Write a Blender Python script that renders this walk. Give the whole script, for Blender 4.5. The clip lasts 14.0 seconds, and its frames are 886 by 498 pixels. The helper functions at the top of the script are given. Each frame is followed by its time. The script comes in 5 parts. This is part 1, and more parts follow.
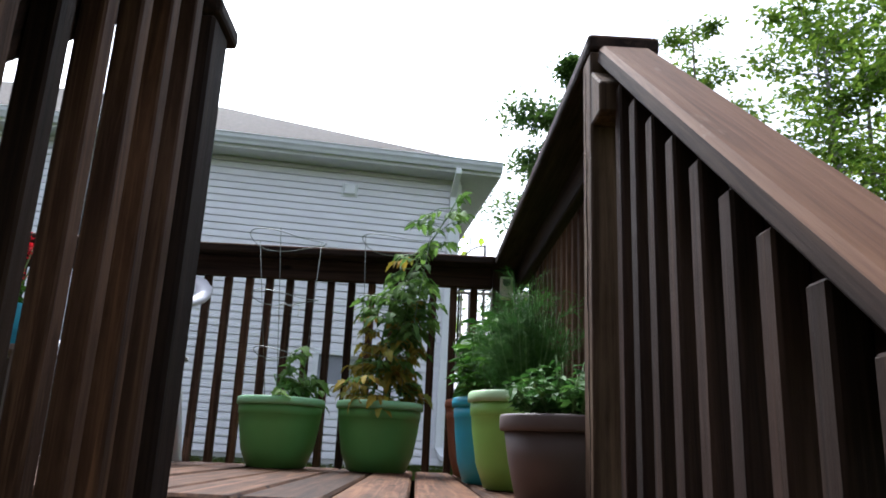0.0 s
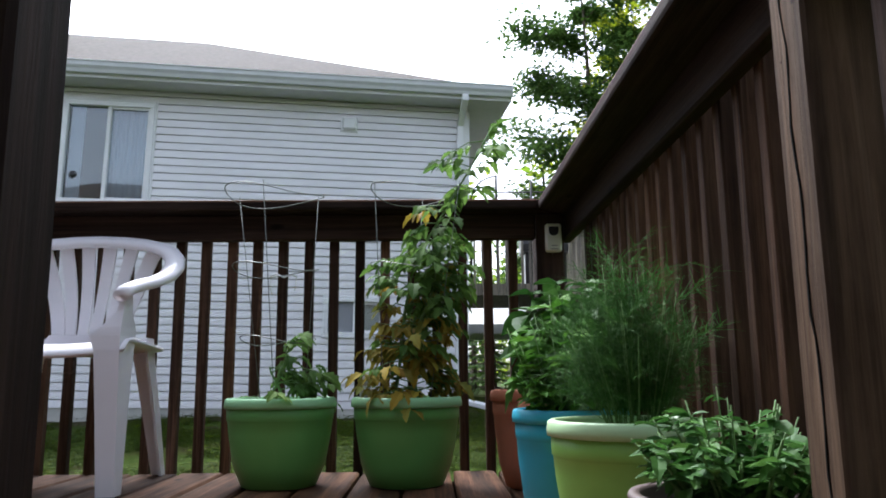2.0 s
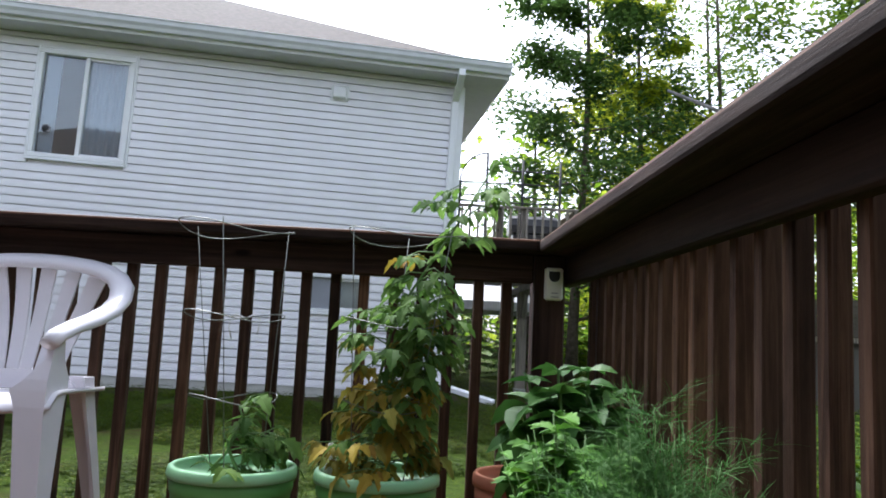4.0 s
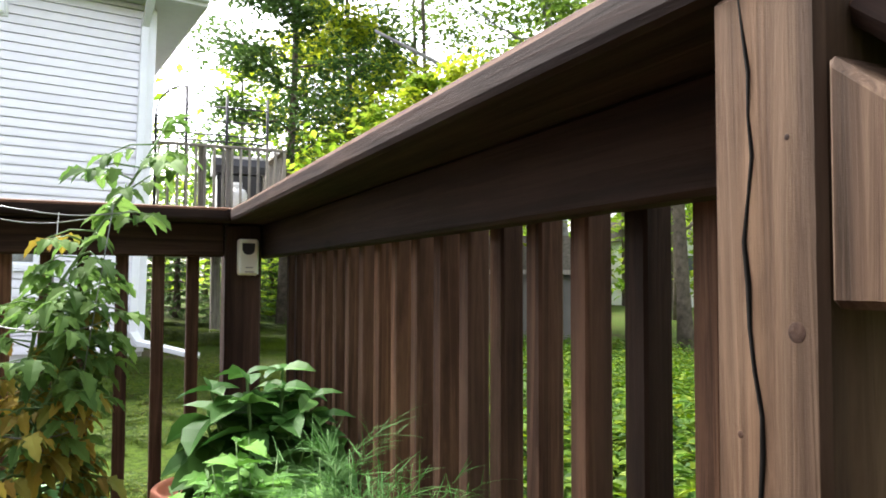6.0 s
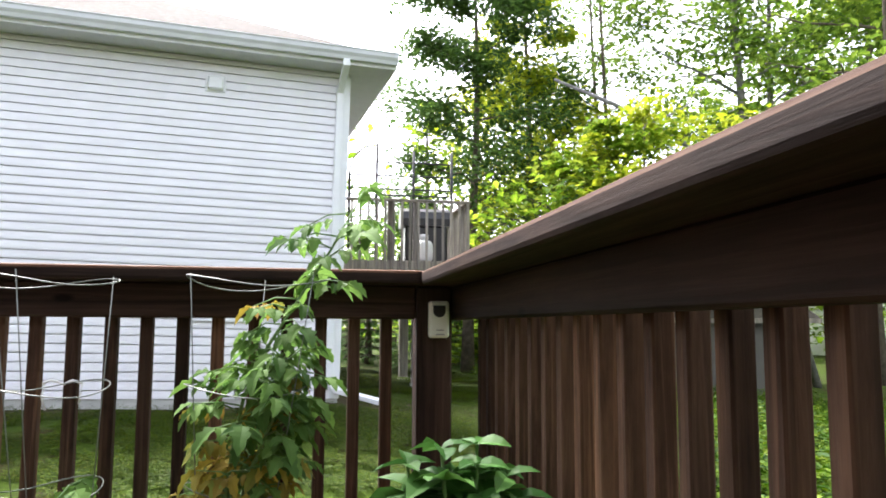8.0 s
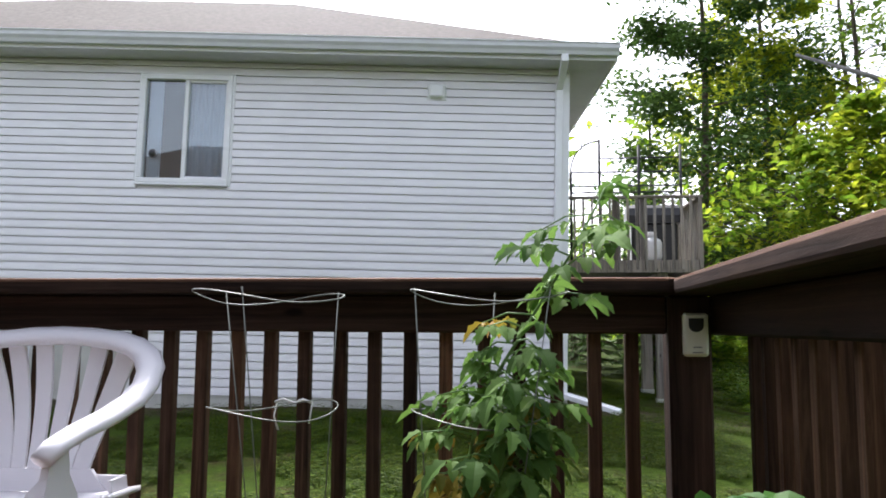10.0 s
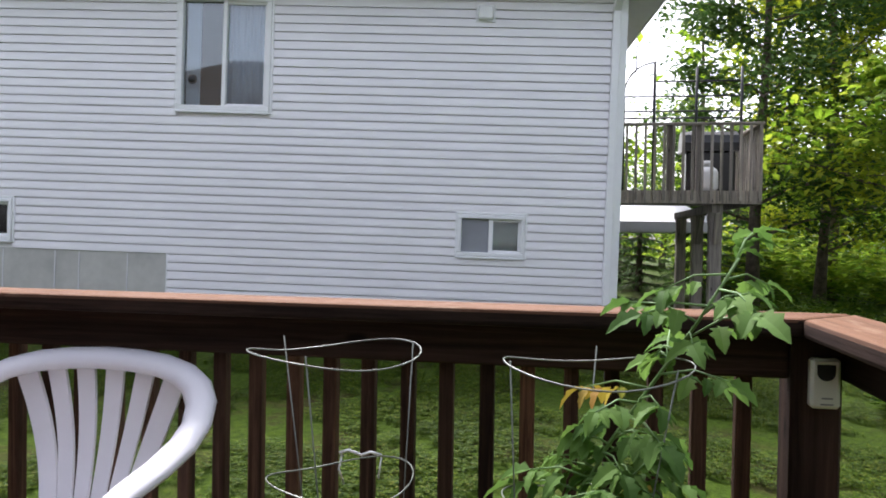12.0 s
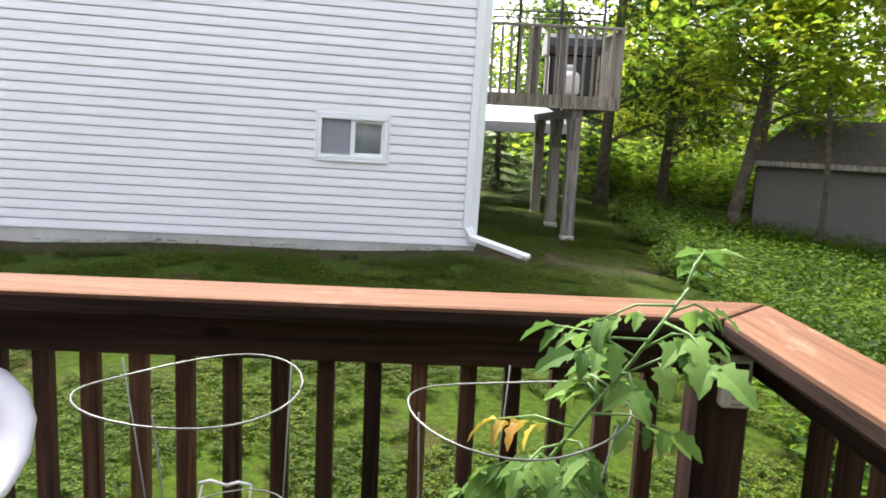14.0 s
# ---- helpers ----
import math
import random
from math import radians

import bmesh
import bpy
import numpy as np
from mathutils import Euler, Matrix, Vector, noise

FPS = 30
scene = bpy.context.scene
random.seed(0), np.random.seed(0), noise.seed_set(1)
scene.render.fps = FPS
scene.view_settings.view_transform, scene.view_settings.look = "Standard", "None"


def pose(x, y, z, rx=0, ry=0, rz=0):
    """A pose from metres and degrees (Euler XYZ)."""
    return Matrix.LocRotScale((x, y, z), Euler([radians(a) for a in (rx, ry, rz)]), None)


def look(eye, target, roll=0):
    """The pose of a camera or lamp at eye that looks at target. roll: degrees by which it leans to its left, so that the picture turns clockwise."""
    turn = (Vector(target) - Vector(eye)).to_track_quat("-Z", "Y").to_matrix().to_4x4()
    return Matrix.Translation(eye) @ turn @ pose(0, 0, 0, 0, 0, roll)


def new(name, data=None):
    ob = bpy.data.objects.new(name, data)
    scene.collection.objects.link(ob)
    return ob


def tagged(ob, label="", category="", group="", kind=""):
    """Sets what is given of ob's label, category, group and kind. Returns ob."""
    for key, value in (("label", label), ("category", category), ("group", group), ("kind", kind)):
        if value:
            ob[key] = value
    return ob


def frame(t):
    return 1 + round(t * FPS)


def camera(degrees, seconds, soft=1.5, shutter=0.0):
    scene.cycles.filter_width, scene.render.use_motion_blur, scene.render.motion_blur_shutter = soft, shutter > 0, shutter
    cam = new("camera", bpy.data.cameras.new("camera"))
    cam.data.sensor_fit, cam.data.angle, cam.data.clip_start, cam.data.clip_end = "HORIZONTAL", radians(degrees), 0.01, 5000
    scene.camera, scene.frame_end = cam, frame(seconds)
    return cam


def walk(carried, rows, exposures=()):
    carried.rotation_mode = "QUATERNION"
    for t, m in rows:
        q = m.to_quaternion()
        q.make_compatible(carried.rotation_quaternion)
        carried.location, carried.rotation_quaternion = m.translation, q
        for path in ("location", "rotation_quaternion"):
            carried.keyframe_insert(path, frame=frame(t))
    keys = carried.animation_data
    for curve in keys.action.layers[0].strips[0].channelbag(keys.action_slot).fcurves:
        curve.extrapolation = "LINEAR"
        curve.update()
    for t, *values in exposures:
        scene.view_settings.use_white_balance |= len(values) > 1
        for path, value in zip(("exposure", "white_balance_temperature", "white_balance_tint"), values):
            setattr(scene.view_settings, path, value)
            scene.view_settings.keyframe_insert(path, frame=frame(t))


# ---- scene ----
cam = camera(61.2, 14.0, soft=1.8)
PATH = [
    (0, (-0.304, -3.146, 0.088), (-0.258, -1.215, 0.607), 2.6),
    (0.5, (-0.329, -2.952, 0.078), (-0.256, -1.023, 0.603), 5.3),
    (1, (-0.299, -2.795, 0.156), (-0.357, -0.833, 0.542), 4.4),
    (1.5, (-0.318, -2.717, 0.215), (-0.351, -0.747, 0.564), 2.7),
    (2, (-0.376, -2.516, 0.308), (-0.34, -0.545, 0.645), -0.5),
    (2.5, (-0.368, -2.438, 0.417), (-0.305, -0.461, 0.713), 1.3),
    (2.7, (-0.362, -2.394, 0.422), (-0.264, -0.421, 0.735), 1.9),
    (4.8, (-0.392, -2.093, 0.712), (-0.322, -0.104, 0.909), 3.3),
    (5, (-0.358, -2.043, 0.719), (-0.108, -0.069, 0.923), 2.4),
    (5.5, (-0.321, -2.048, 0.719), (0.278, -0.145, 0.858), 1.1),
    (6, (-0.297, -2.053, 0.719), (0.521, -0.229, 0.805), 0.2),
    (6.5, (-0.29, -2.043, 0.724), (0.521, -0.217, 0.817), 0.6),
    (7, (-0.293, -2.03, 0.731), (0.436, -0.171, 0.838), 1.0),
    (7.5, (-0.297, -2.006, 0.755), (0.284, -0.096, 0.874), 1.1),
    (8, (-0.301, -1.983, 0.763), (0.054, -0.026, 0.97), 0.3),
    (8.5, (-0.309, -1.933, 0.755), (-0.092, 0.039, 1.008), 0.2),
    (8.7, (-0.304, -1.915, 0.751), (-0.121, 0.06, 1.011), -0.2),
    (10.8, (-0.394, -1.6, 0.901), (-0.777, 0.362, 0.983), 1.1),
    (11, (-0.433, -1.569, 0.939), (-0.812, 0.394, 0.977), 1.2),
    (11.5, (-0.464, -1.635, 1.041), (-0.841, 0.329, 0.998), 1.8),
    (12, (-0.451, -1.542, 1.059), (-0.78, 0.431, 1.028), 1.0),
    (12.5, (-0.373, -1.391, 1.134), (-0.728, 0.572, 0.992), 2.1),
    (13, (-0.325, -1.358, 1.188), (-0.39, 0.611, 0.846), 1.6),
    (13.5, (-0.407, -1.332, 1.208), (-0.377, 0.633, 0.84), 2.6),
    (14, (-0.542, -1.282, 1.221), (-0.481, 0.692, 0.907), 2.7),
]
EXPOSURES = [
    (0.0, 1.45, 5700, 11), (2.5, 1.52, 5750, 11), (5.0, 1.80, 5800, 14), (5.6, 2.05, 6050, 13), (6.2, 2.82, 6300, 13), (7.6, 2.86, 6300, 13),
    (8.4, 2.05, 6100, 14), (11.0, 1.72, 6050, 15), (12.4, 1.64, 6100, 16), (13.0, 1.85, 6250, 15), (14.0, 2.35, 6350, 15),
]
walk(cam, [(t, look(eye, target, roll)) for t, eye, target, roll in PATH], EXPOSURES)

# ---- world, sun, exposure ----
world = bpy.data.worlds.new("sky")
scene.world = world
world.use_nodes = True
wn = world.node_tree
wn.nodes.clear()
w_out = wn.nodes.new("ShaderNodeOutputWorld")
w_bg = wn.nodes.new("ShaderNodeBackground")
w_sky = wn.nodes.new("ShaderNodeTexSky")
w_sat = wn.nodes.new("ShaderNodeHueSaturation")
w_sky.sky_type = "NISHITA"
w_sky.sun_disc = False
w_sky.sun_elevation = radians(48)
w_sky.sun_rotation = radians(-18)
w_sky.dust_density = 4.0
w_sky.air_density = 1.2
w_sat.inputs["Saturation"].default_value = 0.30
w_bg.inputs["Strength"].default_value = 0.14
wn.links.new(w_sky.outputs[0], w_sat.inputs["Color"])
wn.links.new(w_sat.outputs[0], w_bg.inputs["Color"])
wn.links.new(w_bg.outputs[0], w_out.inputs[0])
sun_data = bpy.data.lights.new("sun", "SUN")
sun_data.energy = 2.0
sun_data.angle = radians(14)
sun_data.color = (1.0, 0.95, 0.87)
sun = new("sun", sun_data)
sun.matrix_world = look((-6, 18, 26), (0, 3, 0))

# ---- materials ----
def mat(name, rough=0.7, metal=0.0):
    m = bpy.data.materials.new(name)
    m.use_nodes = True
    nt = m.node_tree
    bs = nt.nodes["Principled BSDF"]
    bs.inputs["Roughness"].default_value = rough
    bs.inputs["Metallic"].default_value = metal
    if rough >= 0.7:
        bs.inputs["Specular IOR Level"].default_value = 0.12
    return m, nt, bs


def node(nt, kind, **values):
    n = nt.nodes.new(kind)
    for key, value in values.items():
        n.inputs[key].default_value = value
    return n


def ramp(nt, source, stops):
    r = nt.nodes.new("ShaderNodeValToRGB")
    e = r.color_ramp.elements
    while len(e) < len(stops):
        e.new(0.5)
    for k, (pos, col) in enumerate(stops):
        e[k].position = pos
        e[k].color = (*col, 1)
    nt.links.new(source, r.inputs[0])
    return r.outputs[0]


def mix(nt, kind, fac, a, b):
    m = nt.nodes.new("ShaderNodeMix")
    m.data_type = "RGBA"
    m.blend_type = kind
    for sock, value in ((m.inputs[0], fac), (m.inputs[6], a), (m.inputs[7], b)):
        if isinstance(value, (int, float)):
            sock.default_value = value
        elif isinstance(value, tuple):
            sock.default_value = (*value, 1)
        else:
            nt.links.new(value, sock)
    return m.outputs[2]


def shifted(nt, scale, random_shift=True):
    """Object coordinates, moved by each object's own random number."""
    tc = nt.nodes.new("ShaderNodeTexCoord")
    mp = nt.nodes.new("ShaderNodeMapping")
    mp.inputs["Scale"].default_value = scale
    nt.links.new(tc.outputs["Object"], mp.inputs["Vector"])
    if not random_shift:
        return mp.outputs[0], None
    oi = nt.nodes.new("ShaderNodeObjectInfo")
    mul = nt.nodes.new("ShaderNodeMath")
    mul.operation = "MULTIPLY"
    mul.inputs[1].default_value = 37.0
    nt.links.new(oi.outputs["Random"], mul.inputs[0])
    add = nt.nodes.new("ShaderNodeVectorMath")
    add.operation = "ADD"
    nt.links.new(mp.outputs[0], add.inputs[0])
    nt.links.new(mul.outputs[0], add.inputs[1])
    return add.outputs[0], oi.outputs["Random"]


def bump(nt, bs, height, strength, distance):
    b = node(nt, "ShaderNodeBump", Strength=strength, Distance=distance)
    nt.links.new(height, b.inputs["Height"])
    nt.links.new(b.outputs[0], bs.inputs["Normal"])


def wood(name, dark, mid, light, rough=0.75, wear=0.5, spread=0.5):
    """Stained board: grain along local z, long weather streaks, blotches where the stain has worn, knots, and a tone of its own per board."""
    m, nt, bs = mat(name, rough)
    vec, rnd = shifted(nt, (70, 70, 2.4))
    grain = node(nt, "ShaderNodeTexNoise", Scale=1.0, Detail=7.0, Roughness=0.7, Distortion=0.8)
    nt.links.new(vec, grain.inputs["Vector"])
    vec2, _ = shifted(nt, (12, 12, 3.5))
    blot = node(nt, "ShaderNodeTexNoise", Scale=1.0, Detail=5.0, Roughness=0.65)
    nt.links.new(vec2, blot.inputs["Vector"])
    vec4, _ = shifted(nt, (26, 26, 0.7))
    streak = node(nt, "ShaderNodeTexNoise", Scale=1.0, Detail=4.0, Roughness=0.6)
    nt.links.new(vec4, streak.inputs["Vector"])
    base = ramp(nt, grain.outputs["Fac"], [(0.30, dark), (0.5, mid), (0.70, light)])
    patch = ramp(nt, blot.outputs["Fac"], [(0.42, (0, 0, 0)), (0.66, (1, 1, 1))])
    fac = nt.nodes.new("ShaderNodeMath")
    fac.operation = "MULTIPLY"
    fac.inputs[1].default_value = wear
    nt.links.new(patch, fac.inputs[0])
    col = mix(nt, "MIX", fac.outputs[0], base, light)
    lines = ramp(nt, streak.outputs["Fac"], [(0.32, (0.45, 0.45, 0.47)), (0.52, (1, 1, 1)), (0.7, (1.35, 1.3, 1.22))])
    col = mix(nt, "MULTIPLY", 0.9, col, lines)
    tone = ramp(nt, rnd, [(0.0, (1 - spread, 1 - spread, 1 - spread)), (0.35, (1.0, 0.97, 0.93)), (0.7, (1, 1, 1.04)), (1.0, (1 + spread, 1 + spread * 0.8, 1 + spread * 0.55))])
    col = mix(nt, "MULTIPLY", 1.0, col, tone)
    vec3, _ = shifted(nt, (9, 9, 3.6))
    vor = node(nt, "ShaderNodeTexVoronoi", Scale=1.0)
    nt.links.new(vec3, vor.inputs["Vector"])
    knot = ramp(nt, vor.outputs["Distance"], [(0.06, (1, 1, 1)), (0.12, (0, 0, 0))])
    col = mix(nt, "MIX", knot, col, tuple(c * 0.4 for c in dark))
    nt.links.new(col, bs.inputs["Base Color"])
    bump(nt, bs, grain.outputs["Fac"], 0.5, 0.003)
    return m


def plain(name, col, rough=0.5, metal=0.0, var=0.12, scale=6.0, bump_scale=120.0, bump_strength=0.08):
    m, nt, bs = mat(name, rough, metal)
    vec, rnd = shifted(nt, (1, 1, 1))
    big = node(nt, "ShaderNodeTexNoise", Scale=scale, Detail=5.0, Roughness=0.6)
    nt.links.new(vec, big.inputs["Vector"])
    col_out = ramp(nt, big.outputs["Fac"], [(0.3, tuple(c * (1 - var) for c in col)), (0.7, tuple(min(1, c * (1 + var)) for c in col))])
    nt.links.new(col_out, bs.inputs["Base Color"])
    fine = node(nt, "ShaderNodeTexNoise", Scale=bump_scale, Detail=3.0)
    nt.links.new(vec, fine.inputs["Vector"])
    bump(nt, bs, fine.outputs["Fac"], bump_strength, 0.001)
    return m


def foliage(name, cols, rough=0.65, trans=0.25):
    """Leaves: one tone per leaf, with light coming through."""
    m, nt, bs = mat(name, max(rough, 0.35))
    bs.inputs["Specular IOR Level"].default_value = 0.5 if rough < 0.4 else 0.15
    geo = nt.nodes.new("ShaderNodeNewGeometry")
    n = len(cols)
    col = ramp(nt, geo.outputs["Random Per Island"], [(k / max(1, n - 1), c) for k, c in enumerate(cols)])
    vec, _ = shifted(nt, (1, 1, 1), False)
    big = node(nt, "ShaderNodeTexNoise", Scale=0.9, Detail=3.0)
    nt.links.new(vec, big.inputs["Vector"])
    tone = ramp(nt, big.outputs["Fac"], [(0.35, (0.7, 0.75, 0.7)), (0.65, (1.25, 1.2, 1.0))])
    col = mix(nt, "MULTIPLY", 1.0, col, tone)
    nt.links.new(col, bs.inputs["Base Color"])
    tr = nt.nodes.new("ShaderNodeBsdfTranslucent")
    nt.links.new(col, tr.inputs["Color"])
    ms = nt.nodes.new("ShaderNodeMixShader")
    ms.inputs[0].default_value = trans
    out = nt.nodes["Material Output"]
    nt.links.new(bs.outputs[0], ms.inputs[1])
    nt.links.new(tr.outputs[0], ms.inputs[2])
    nt.links.new(ms.outputs[0], out.inputs[0])
    return m


M_RAIL = wood("rail_wood", (0.015, 0.009, 0.0066), (0.029, 0.0165, 0.012), (0.056, 0.033, 0.023), wear=0.35, spread=0.3)
M_BAL = wood("baluster_wood", (0.018, 0.0095, 0.0065), (0.044, 0.023, 0.0145), (0.12, 0.068, 0.042), wear=0.5, spread=0.65)
M_POST = wood("post_wood", (0.035, 0.021, 0.012), (0.085, 0.052, 0.031), (0.17, 0.115, 0.072), wear=0.55, spread=0.12)


def cap_wood():
    """Rail cap: the top bleached orange by weather, the edges and underside still dark with stain."""
    m = wood("cap_wood", (0.012, 0.0075, 0.0058), (0.024, 0.0145, 0.011), (0.06, 0.038, 0.028), wear=0.5, spread=0.15)
    nt = m.node_tree
    bs = nt.nodes["Principled BSDF"]
    stain = bs.inputs["Base Color"].links[0].from_socket
    vec, _ = shifted(nt, (40, 40, 1.6))
    g = node(nt, "ShaderNodeTexNoise", Scale=1.0, Detail=7.0, Roughness=0.7, Distortion=1.2)
    nt.links.new(vec, g.inputs["Vector"])
    vec2, _ = shifted(nt, (14, 14, 5))
    b = node(nt, "ShaderNodeTexNoise", Scale=1.0, Detail=5.0, Roughness=0.7)
    nt.links.new(vec2, b.inputs["Vector"])
    top = ramp(nt, g.outputs["Fac"], [(0.25, (0.055, 0.024, 0.012)), (0.48, (0.125, 0.058, 0.029)), (0.75, (0.19, 0.100, 0.055))])
    spots = ramp(nt, b.outputs["Fac"], [(0.60, (0, 0, 0)), (0.72, (1, 1, 1))])
    top = mix(nt, "MIX", spots, top, (0.20, 0.125, 0.08))
    geo = nt.nodes.new("ShaderNodeNewGeometry")
    sep = nt.nodes.new("ShaderNodeSeparateXYZ")
    nt.links.new(geo.outputs["True Normal"], sep.inputs[0])
    face = ramp(nt, sep.outputs["Z"], [(0.25, (0, 0, 0)), (0.5, (1, 1, 1))])
    nt.links.new(mix(nt, "MIX", face, stain, top), bs.inputs["Base Color"])
    return m


M_CAP = cap_wood()
M_CAPEDGE = wood("cap_underside_wood", (0.03, 0.019, 0.014), (0.06, 0.037, 0.026), (0.12, 0.075, 0.05), wear=0.5, spread=0.2)
M_BOARD = wood("deck_board_wood", (0.026, 0.012, 0.007), (0.066, 0.030, 0.016), (0.18, 0.095, 0.052), wear=0.55, spread=0.4)
M_GREYWOOD = wood("weathered_wood", (0.13, 0.115, 0.10), (0.24, 0.215, 0.19), (0.34, 0.31, 0.28), wear=0.5, spread=0.25)
M_SIDING = plain("vinyl_siding", (0.80, 0.79, 0.82), 0.45, var=0.05, scale=1.2, bump_scale=40)
M_TRIM = plain("white_trim", (0.80, 0.81, 0.83), 0.4, var=0.03)
M_GUTTER = plain("grey_gutter", (0.62, 0.63, 0.65), 0.4, var=0.05)
M_SOFFIT = plain("soffit_panel", (0.58, 0.58, 0.60), 0.5, var=0.05)
M_CONCRETE = plain("foundation_concrete", (0.46, 0.46, 0.43), 0.9, var=0.15, scale=3, bump_strength=0.3)
M_SHINGLE = plain("roof_shingle", (0.085, 0.074, 0.064), 0.9, var=0.35, scale=14, bump_scale=60, bump_strength=0.6)
M_CHAIR = plain("white_resin", (0.74, 0.72, 0.76), 0.38, var=0.03)
M_GREENPOT = plain("green_plastic", (0.135, 0.36, 0.095), 0.42, var=0.08)
M_GREENRIM = plain("pale_green_plastic", (0.30, 0.58, 0.30), 0.45, var=0.08)
M_LIME = plain("lime_plastic", (0.26, 0.52, 0.10), 0.42, var=0.08)
M_LIMERIM = plain("pale_lime_plastic", (0.45, 0.66, 0.36), 0.45, var=0.08)
M_BLUEPOT = plain("blue_plastic", (0.04, 0.36, 0.50), 0.4, var=0.08)
M_BROWNPOT = plain("brown_plastic", (0.11, 0.078, 0.07), 0.55, var=0.12)
M_TERRACOTTA = plain("terracotta", (0.50, 0.20, 0.12), 0.8, var=0.15)
M_SOIL = plain("potting_soil", (0.03, 0.022, 0.016), 0.95, var=0.4, scale=30, bump_strength=0.8)
M_WIRE = plain("galvanised_wire", (0.16, 0.17, 0.15), 0.45, 0.6)
M_IRON = plain("black_iron", (0.02, 0.02, 0.022), 0.5, 0.4)
M_DEVICE = plain("ivory_plastic", (0.70, 0.69, 0.62), 0.45, var=0.03)
M_BLACK = plain("black_plastic", (0.015, 0.015, 0.017), 0.35)
M_CRACK = plain("crack_shadow", (0.006, 0.005, 0.004), 0.95)
M_INK = plain("grey_print", (0.25, 0.25, 0.25), 0.7)
M_TWINE = plain("white_twine", (0.75, 0.75, 0.72), 0.8)
M_BARK = plain("bark", (0.11, 0.09, 0.07), 0.95, var=0.45, scale=9, bump_scale=30, bump_strength=0.8)
M_BARKGREY = plain("grey_bark", (0.21, 0.20, 0.19), 0.95, var=0.4, scale=7, bump_scale=30, bump_strength=0.8)
M_SHED = plain("shed_wall", (0.15, 0.14, 0.128), 0.8, var=0.08, scale=2)
M_CURTAIN = plain("pale_curtain", (0.62, 0.70, 0.80), 0.9, var=0.06)
M_ROOM = plain("dim_room", (0.10, 0.11, 0.13), 0.9, var=0.1)
M_BLIND = plain("pale_blind", (0.80, 0.82, 0.77), 0.8, var=0.04)
M_SCREEN = plain("insect_screen", (0.25, 0.26, 0.29), 0.6, var=0.05)
M_RED = foliage("red_petal", [(0.5, 0.01, 0.02), (0.7, 0.03, 0.05)])
M_STEM = plain("green_stem", (0.12, 0.22, 0.06), 0.6, var=0.2)
M_TOMATO = foliage("tomato_leaf", [(0.06, 0.13, 0.03), (0.10, 0.19, 0.045), (0.15, 0.26, 0.06), (0.12, 0.22, 0.06)], trans=0.4)
M_YELLOW = foliage("yellowed_leaf", [(0.42, 0.32, 0.05), (0.34, 0.24, 0.04), (0.22, 0.24, 0.05), (0.28, 0.16, 0.03)])
M_BASIL = foliage("basil_leaf", [(0.04, 0.12, 0.025), (0.065, 0.17, 0.035), (0.10, 0.22, 0.05)], rough=0.5)
M_HERB = foliage("herb_leaf", [(0.06, 0.17, 0.02), (0.09, 0.23, 0.03), (0.13, 0.29, 0.04)])
M_DILL = foliage("dill_frond", [(0.04, 0.115, 0.025), (0.06, 0.15, 0.035), (0.09, 0.20, 0.05)])
M_LEAF = foliage("tree_leaf", [(0.10, 0.19, 0.015), (0.16, 0.27, 0.02), (0.23, 0.34, 0.03), (0.31, 0.38, 0.04)], trans=0.6)
M_LEAFDARK = foliage("dark_leaf", [(0.04, 0.085, 0.022), (0.065, 0.125, 0.03), (0.10, 0.17, 0.04)], trans=0.4)
M_LEAFYELLOW = foliage("bright_leaf", [(0.22, 0.30, 0.015), (0.31, 0.38, 0.02), (0.38, 0.42, 0.04)], trans=0.62)
M_LEAFMID = foliage("mid_leaf", [(0.06, 0.115, 0.018), (0.09, 0.16, 0.022), (0.13, 0.21, 0.028), (0.17, 0.25, 0.035)], trans=0.48)
M_FERN = foliage("undergrowth_leaf", [(0.014, 0.045, 0.001), (0.032, 0.085, 0.001), (0.065, 0.125, 0.002), (0.11, 0.155, 0.004)], trans=0.35)
M_GRASS = foliage("grass_blade", [(0.018, 0.040, 0.001), (0.040, 0.078, 0.001), (0.070, 0.118, 0.002), (0.090, 0.105, 0.004)], trans=0.3)


